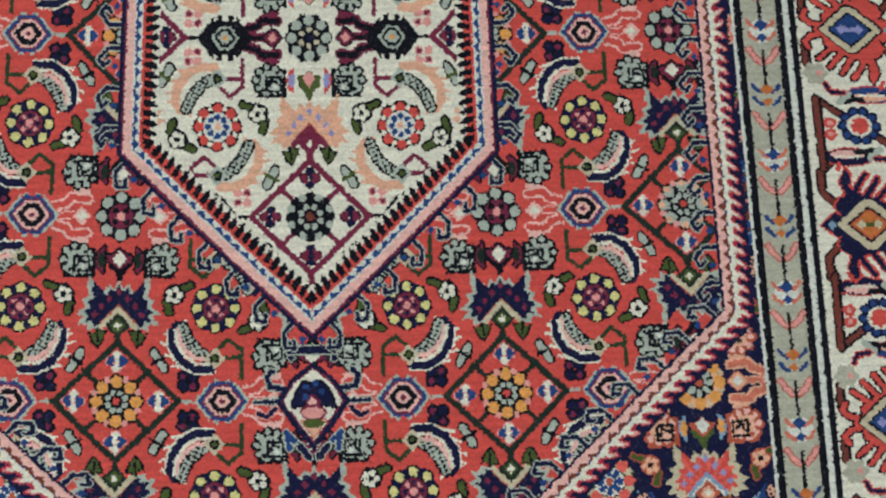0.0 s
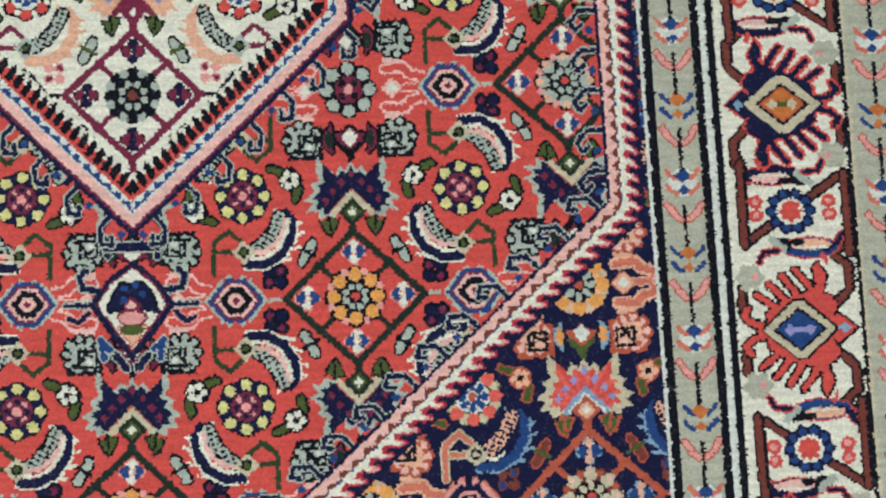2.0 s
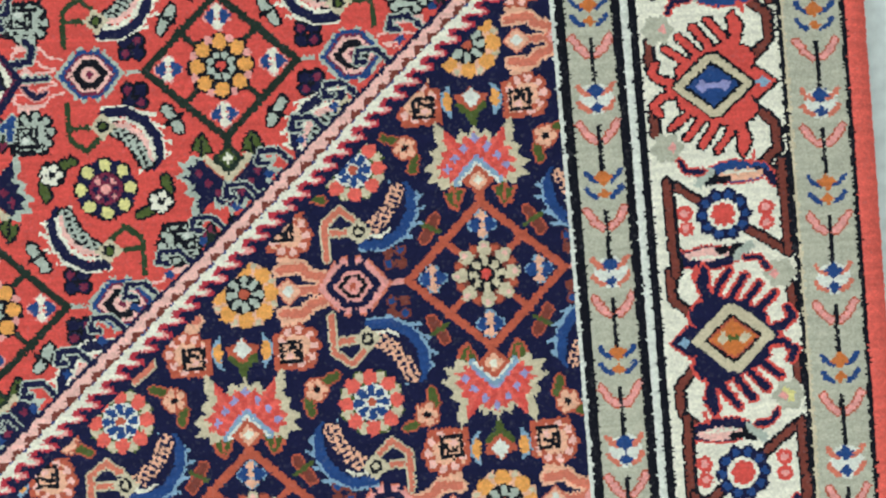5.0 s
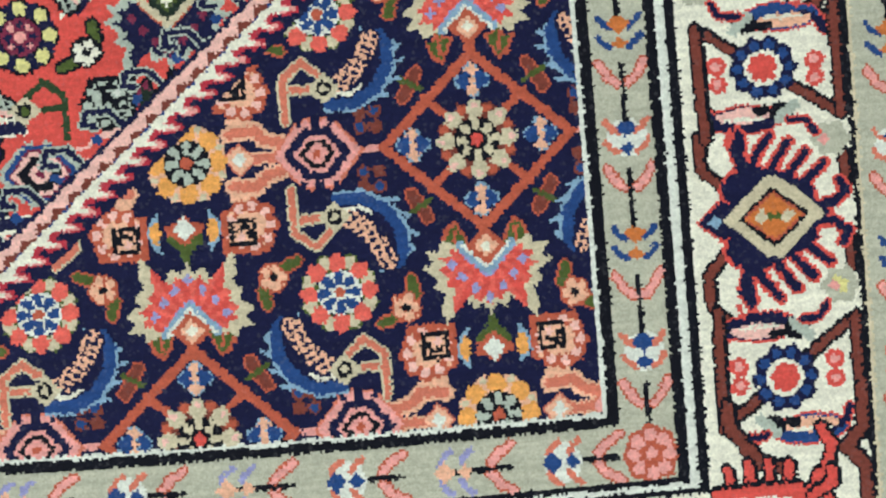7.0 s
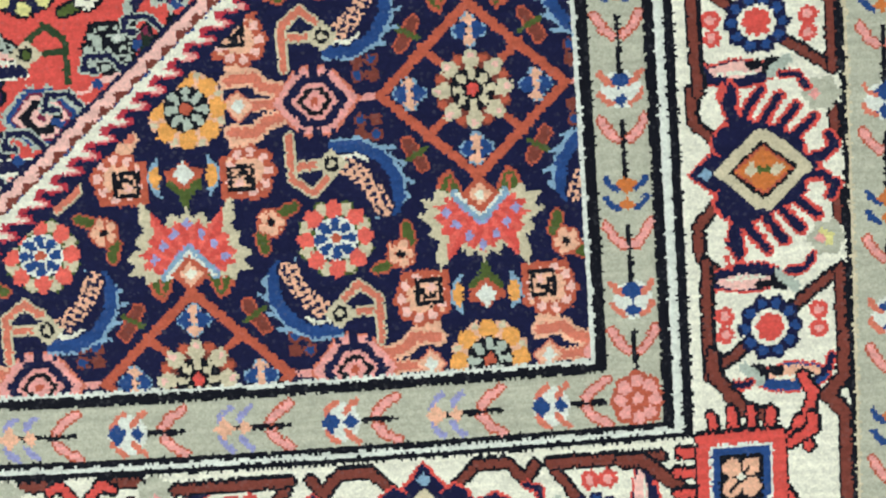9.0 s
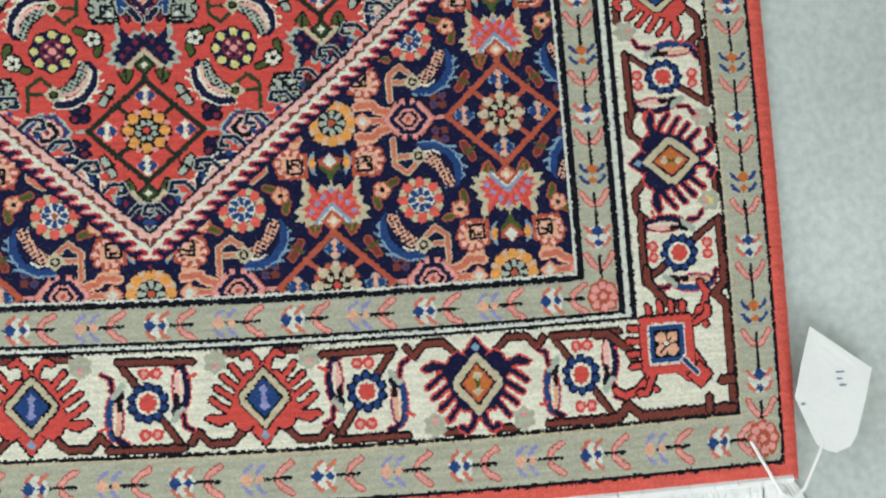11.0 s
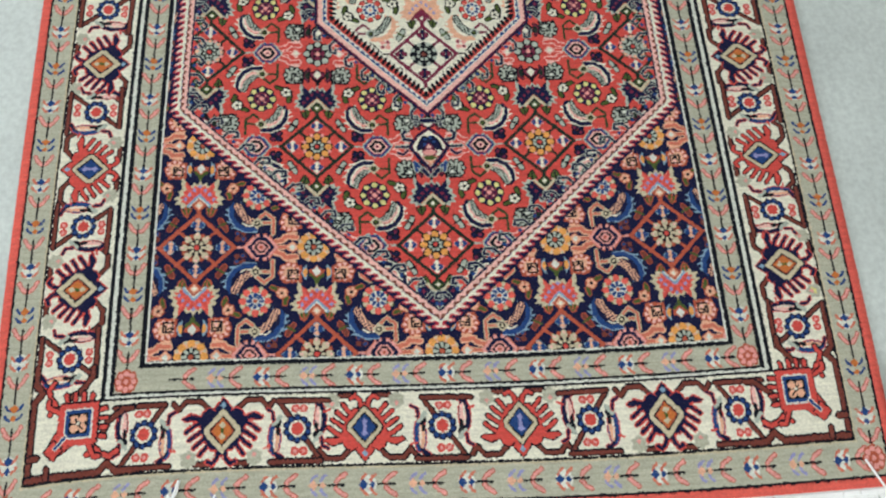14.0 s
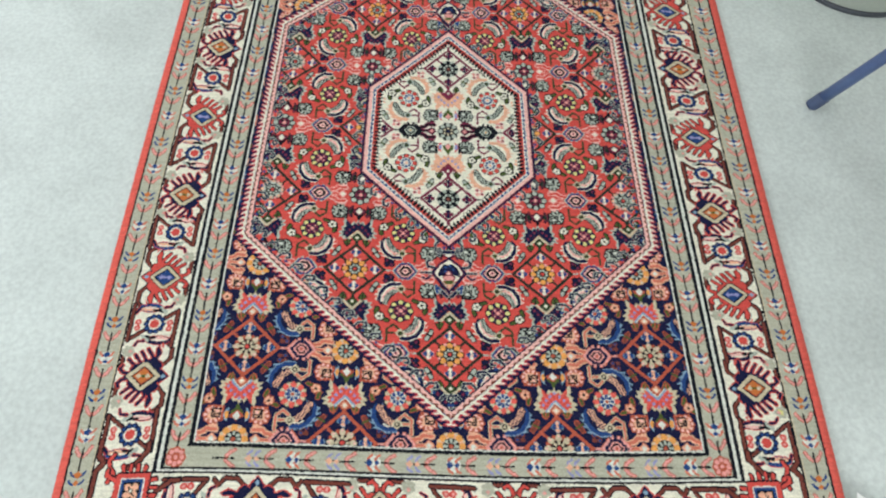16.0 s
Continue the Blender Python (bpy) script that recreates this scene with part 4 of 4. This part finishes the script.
cord("tag_string", "white cotton string tied through the rug's corner", [(0.520, -0.764, 0.002), (0.528, -0.782, 0.004), (0.537, -0.800, 0.004), (0.545, -0.812, 0.001), (0.556, -0.818, 0.000), (0.566, -0.809, 0.001), (0.572, -0.797, 0.002), (0.580, -0.782, 0.003), (0.586, -0.769, 0.004)], 0.0015)

# the paper tag beside the rug's corner
PAPER = textured("tag_paper", srgb(244, 244, 240), 0.7, 300, 20, 0.02, 0.03, 0.1)
INK = textured("pale_ink", srgb(120, 130, 160), 0.7, 300, 30, 0.1, 0.2)


def curl(x, y):
    """The tag's height: flat by the string, lifted and bent towards its far corner."""
    f = max(0.0, (y + 0.775) / 0.11)
    side = (x - 0.60) / 0.04
    return FLOOR_Z + 0.013 + 0.004 * f + 0.006 * f * f * (0.5 - 0.8 * side)


def tag_sheet():
    tag = thing("paper_tag", "curled blank white paper tag lying beside the rug's corner", "tag", (0, 0, 0))
    outline = [(0.580, -0.665), (0.639, -0.707), (0.630, -0.735), (0.619, -0.765), (0.612, -0.775), (0.598, -0.780), (0.588, -0.777), (0.580, -0.771), (0.571, -0.748), (0.563, -0.728), (0.570, -0.700)]
    bm = bmesh.new()
    mid = (0.597, -0.727)
    rings = []
    for f in (1.0, 0.8, 0.6, 0.4, 0.2):
        rings.append([bm.verts.new((mid[0] + (x - mid[0]) * f, mid[1] + (y - mid[1]) * f, 0)) for x, y in outline])
    n = len(outline)
    for a, b in zip(rings, rings[1:]):
        for k in range(n):
            bm.faces.new((a[k], a[(k + 1) % n], b[(k + 1) % n], b[k]))
    bm.faces.new(rings[-1])
    for v in bm.verts:
        v.co.z = curl(v.co.x, v.co.y)
    bmesh.ops.recalc_face_normals(bm, faces=bm.faces)
    bmesh.ops.solidify(bm, geom=bm.faces[:], thickness=0.0004)
    sheet = part("sheet", bm, PAPER, tag)
    for x, y, w, h in ((0.607, -0.708, 0.008, 0.0012), (0.606, -0.714, 0.005, 0.0012), (0.609, -0.720, 0.006, 0.0014), (0.570, -0.7345, 0.004, 0.001)):
        bm = bmesh.new()
        z = curl(x, y) + 0.0009
        box(bm, x - w / 2, y - h / 2, z - 0.0002, x + w / 2, y + h / 2, z + 0.0002)
        part("ink_mark", bm, INK, tag, "pale illegible ink mark")


tag_sheet()

# ---- the chair whose leg stands beside the rug, and the bin ----
STEEL = textured("blue_painted_steel", srgb(74, 94, 134), 0.35, 160, 12, 0.06, 0.10, 0.1, spec=0.6)
PLASTIC = textured("dark_blue_plastic", srgb(44, 50, 72), 0.5, 200, 10, 0.05, 0.06, 0.15)
RUBBER = textured("grey_blue_rubber", srgb(66, 80, 110), 0.7, 200, 10, 0.06, 0.08, 0.15)
BIN_GREY = textured("grey_bin_plastic", srgb(196, 202, 190), 0.5, 150, 6, 0.04, 0.05, 0.1)
BIN_RIM = textured("dark_bin_base", srgb(70, 74, 80), 0.6, 150, 6, 0.04, 0.05, 0.1)


def tube(pts, r, sides=20):
    bm = bmesh.new()
    strand(bm, pts, r, sides)
    for f in bm.faces:
        f.smooth = len(f.verts) == 4
    return bm


def chair():
    ch = thing("chair", "chair with dark blue painted tubular steel legs beside the rug", "chair", (0, 0, 0))
    feet = [(0.724, 0.092, 0.37, -0.14), (0.775, -0.50, 0.30, 0.22), (1.32, 0.08, -0.25, -0.14), (1.32, -0.50, -0.25, 0.22)]
    for x, y, dx, dy in feet:
        z0, h = FLOOR_Z, 0.44
        p = lambda f: (x + dx * h * f, y + dy * h * f, z0 + h * f)
        leg = part("leg", tube([p(0.045), p(0.3), p(0.65), p(1.0)], 0.0115), STEEL, ch)
        part("foot_cap", tube([p(0.0), p(0.012), p(0.06), p(0.068), p(0.07)], 0.0128), RUBBER, leg, "blue-grey rubber foot cap")
    bm = bmesh.new()
    box(bm, 0.86, -0.42, 0.42, 1.24, 0.04, 0.445)
    bmesh.ops.bevel(bm, geom=bm.edges[:], offset=0.012, segments=3, affect="EDGES")
    part("seat", bm, PLASTIC, ch)
    bm = bmesh.new()
    box(bm, 1.20, -0.40, 0.50, 1.225, 0.02, 0.82)
    bmesh.ops.bevel(bm, geom=bm.edges[:], offset=0.010, segments=3, affect="EDGES")
    part("backrest", bm, PLASTIC, ch)
    for y in (-0.34, -0.04):
        part("back_post", tube([(1.2125, y, 0.43), (1.2125, y, 0.52)], 0.010), STEEL, ch)


chair()


def bin_thing():
    can = thing("waste_bin", "round pale grey plastic waste bin with a dark base ring", "bin", (0.93, 0.508, FLOOR_Z))
    n = 48

    def turned(profile):
        bm = bmesh.new()
        rings = [[bm.verts.new((r * math.cos(2 * math.pi * k / n), r * math.sin(2 * math.pi * k / n), z)) for k in range(n)] for r, z in profile]
        for a, b in zip(rings, rings[1:]):
            for k in range(n):
                f = bm.faces.new((a[k], a[(k + 1) % n], b[(k + 1) % n], b[k]))
                f.smooth = True
        return bm

    part("body", turned([(0.150, 0.010), (0.153, 0.012), (0.172, 0.300), (0.176, 0.304), (0.173, 0.308), (0.168, 0.300), (0.148, 0.014), (0.001, 0.014)]), BIN_GREY, can)
    part("base_ring", turned([(0.130, 0.0), (0.156, 0.0), (0.157, 0.005), (0.156, 0.010), (0.130, 0.010), (0.130, 0.0)]), BIN_RIM, can, "dark base ring")


bin_thing()
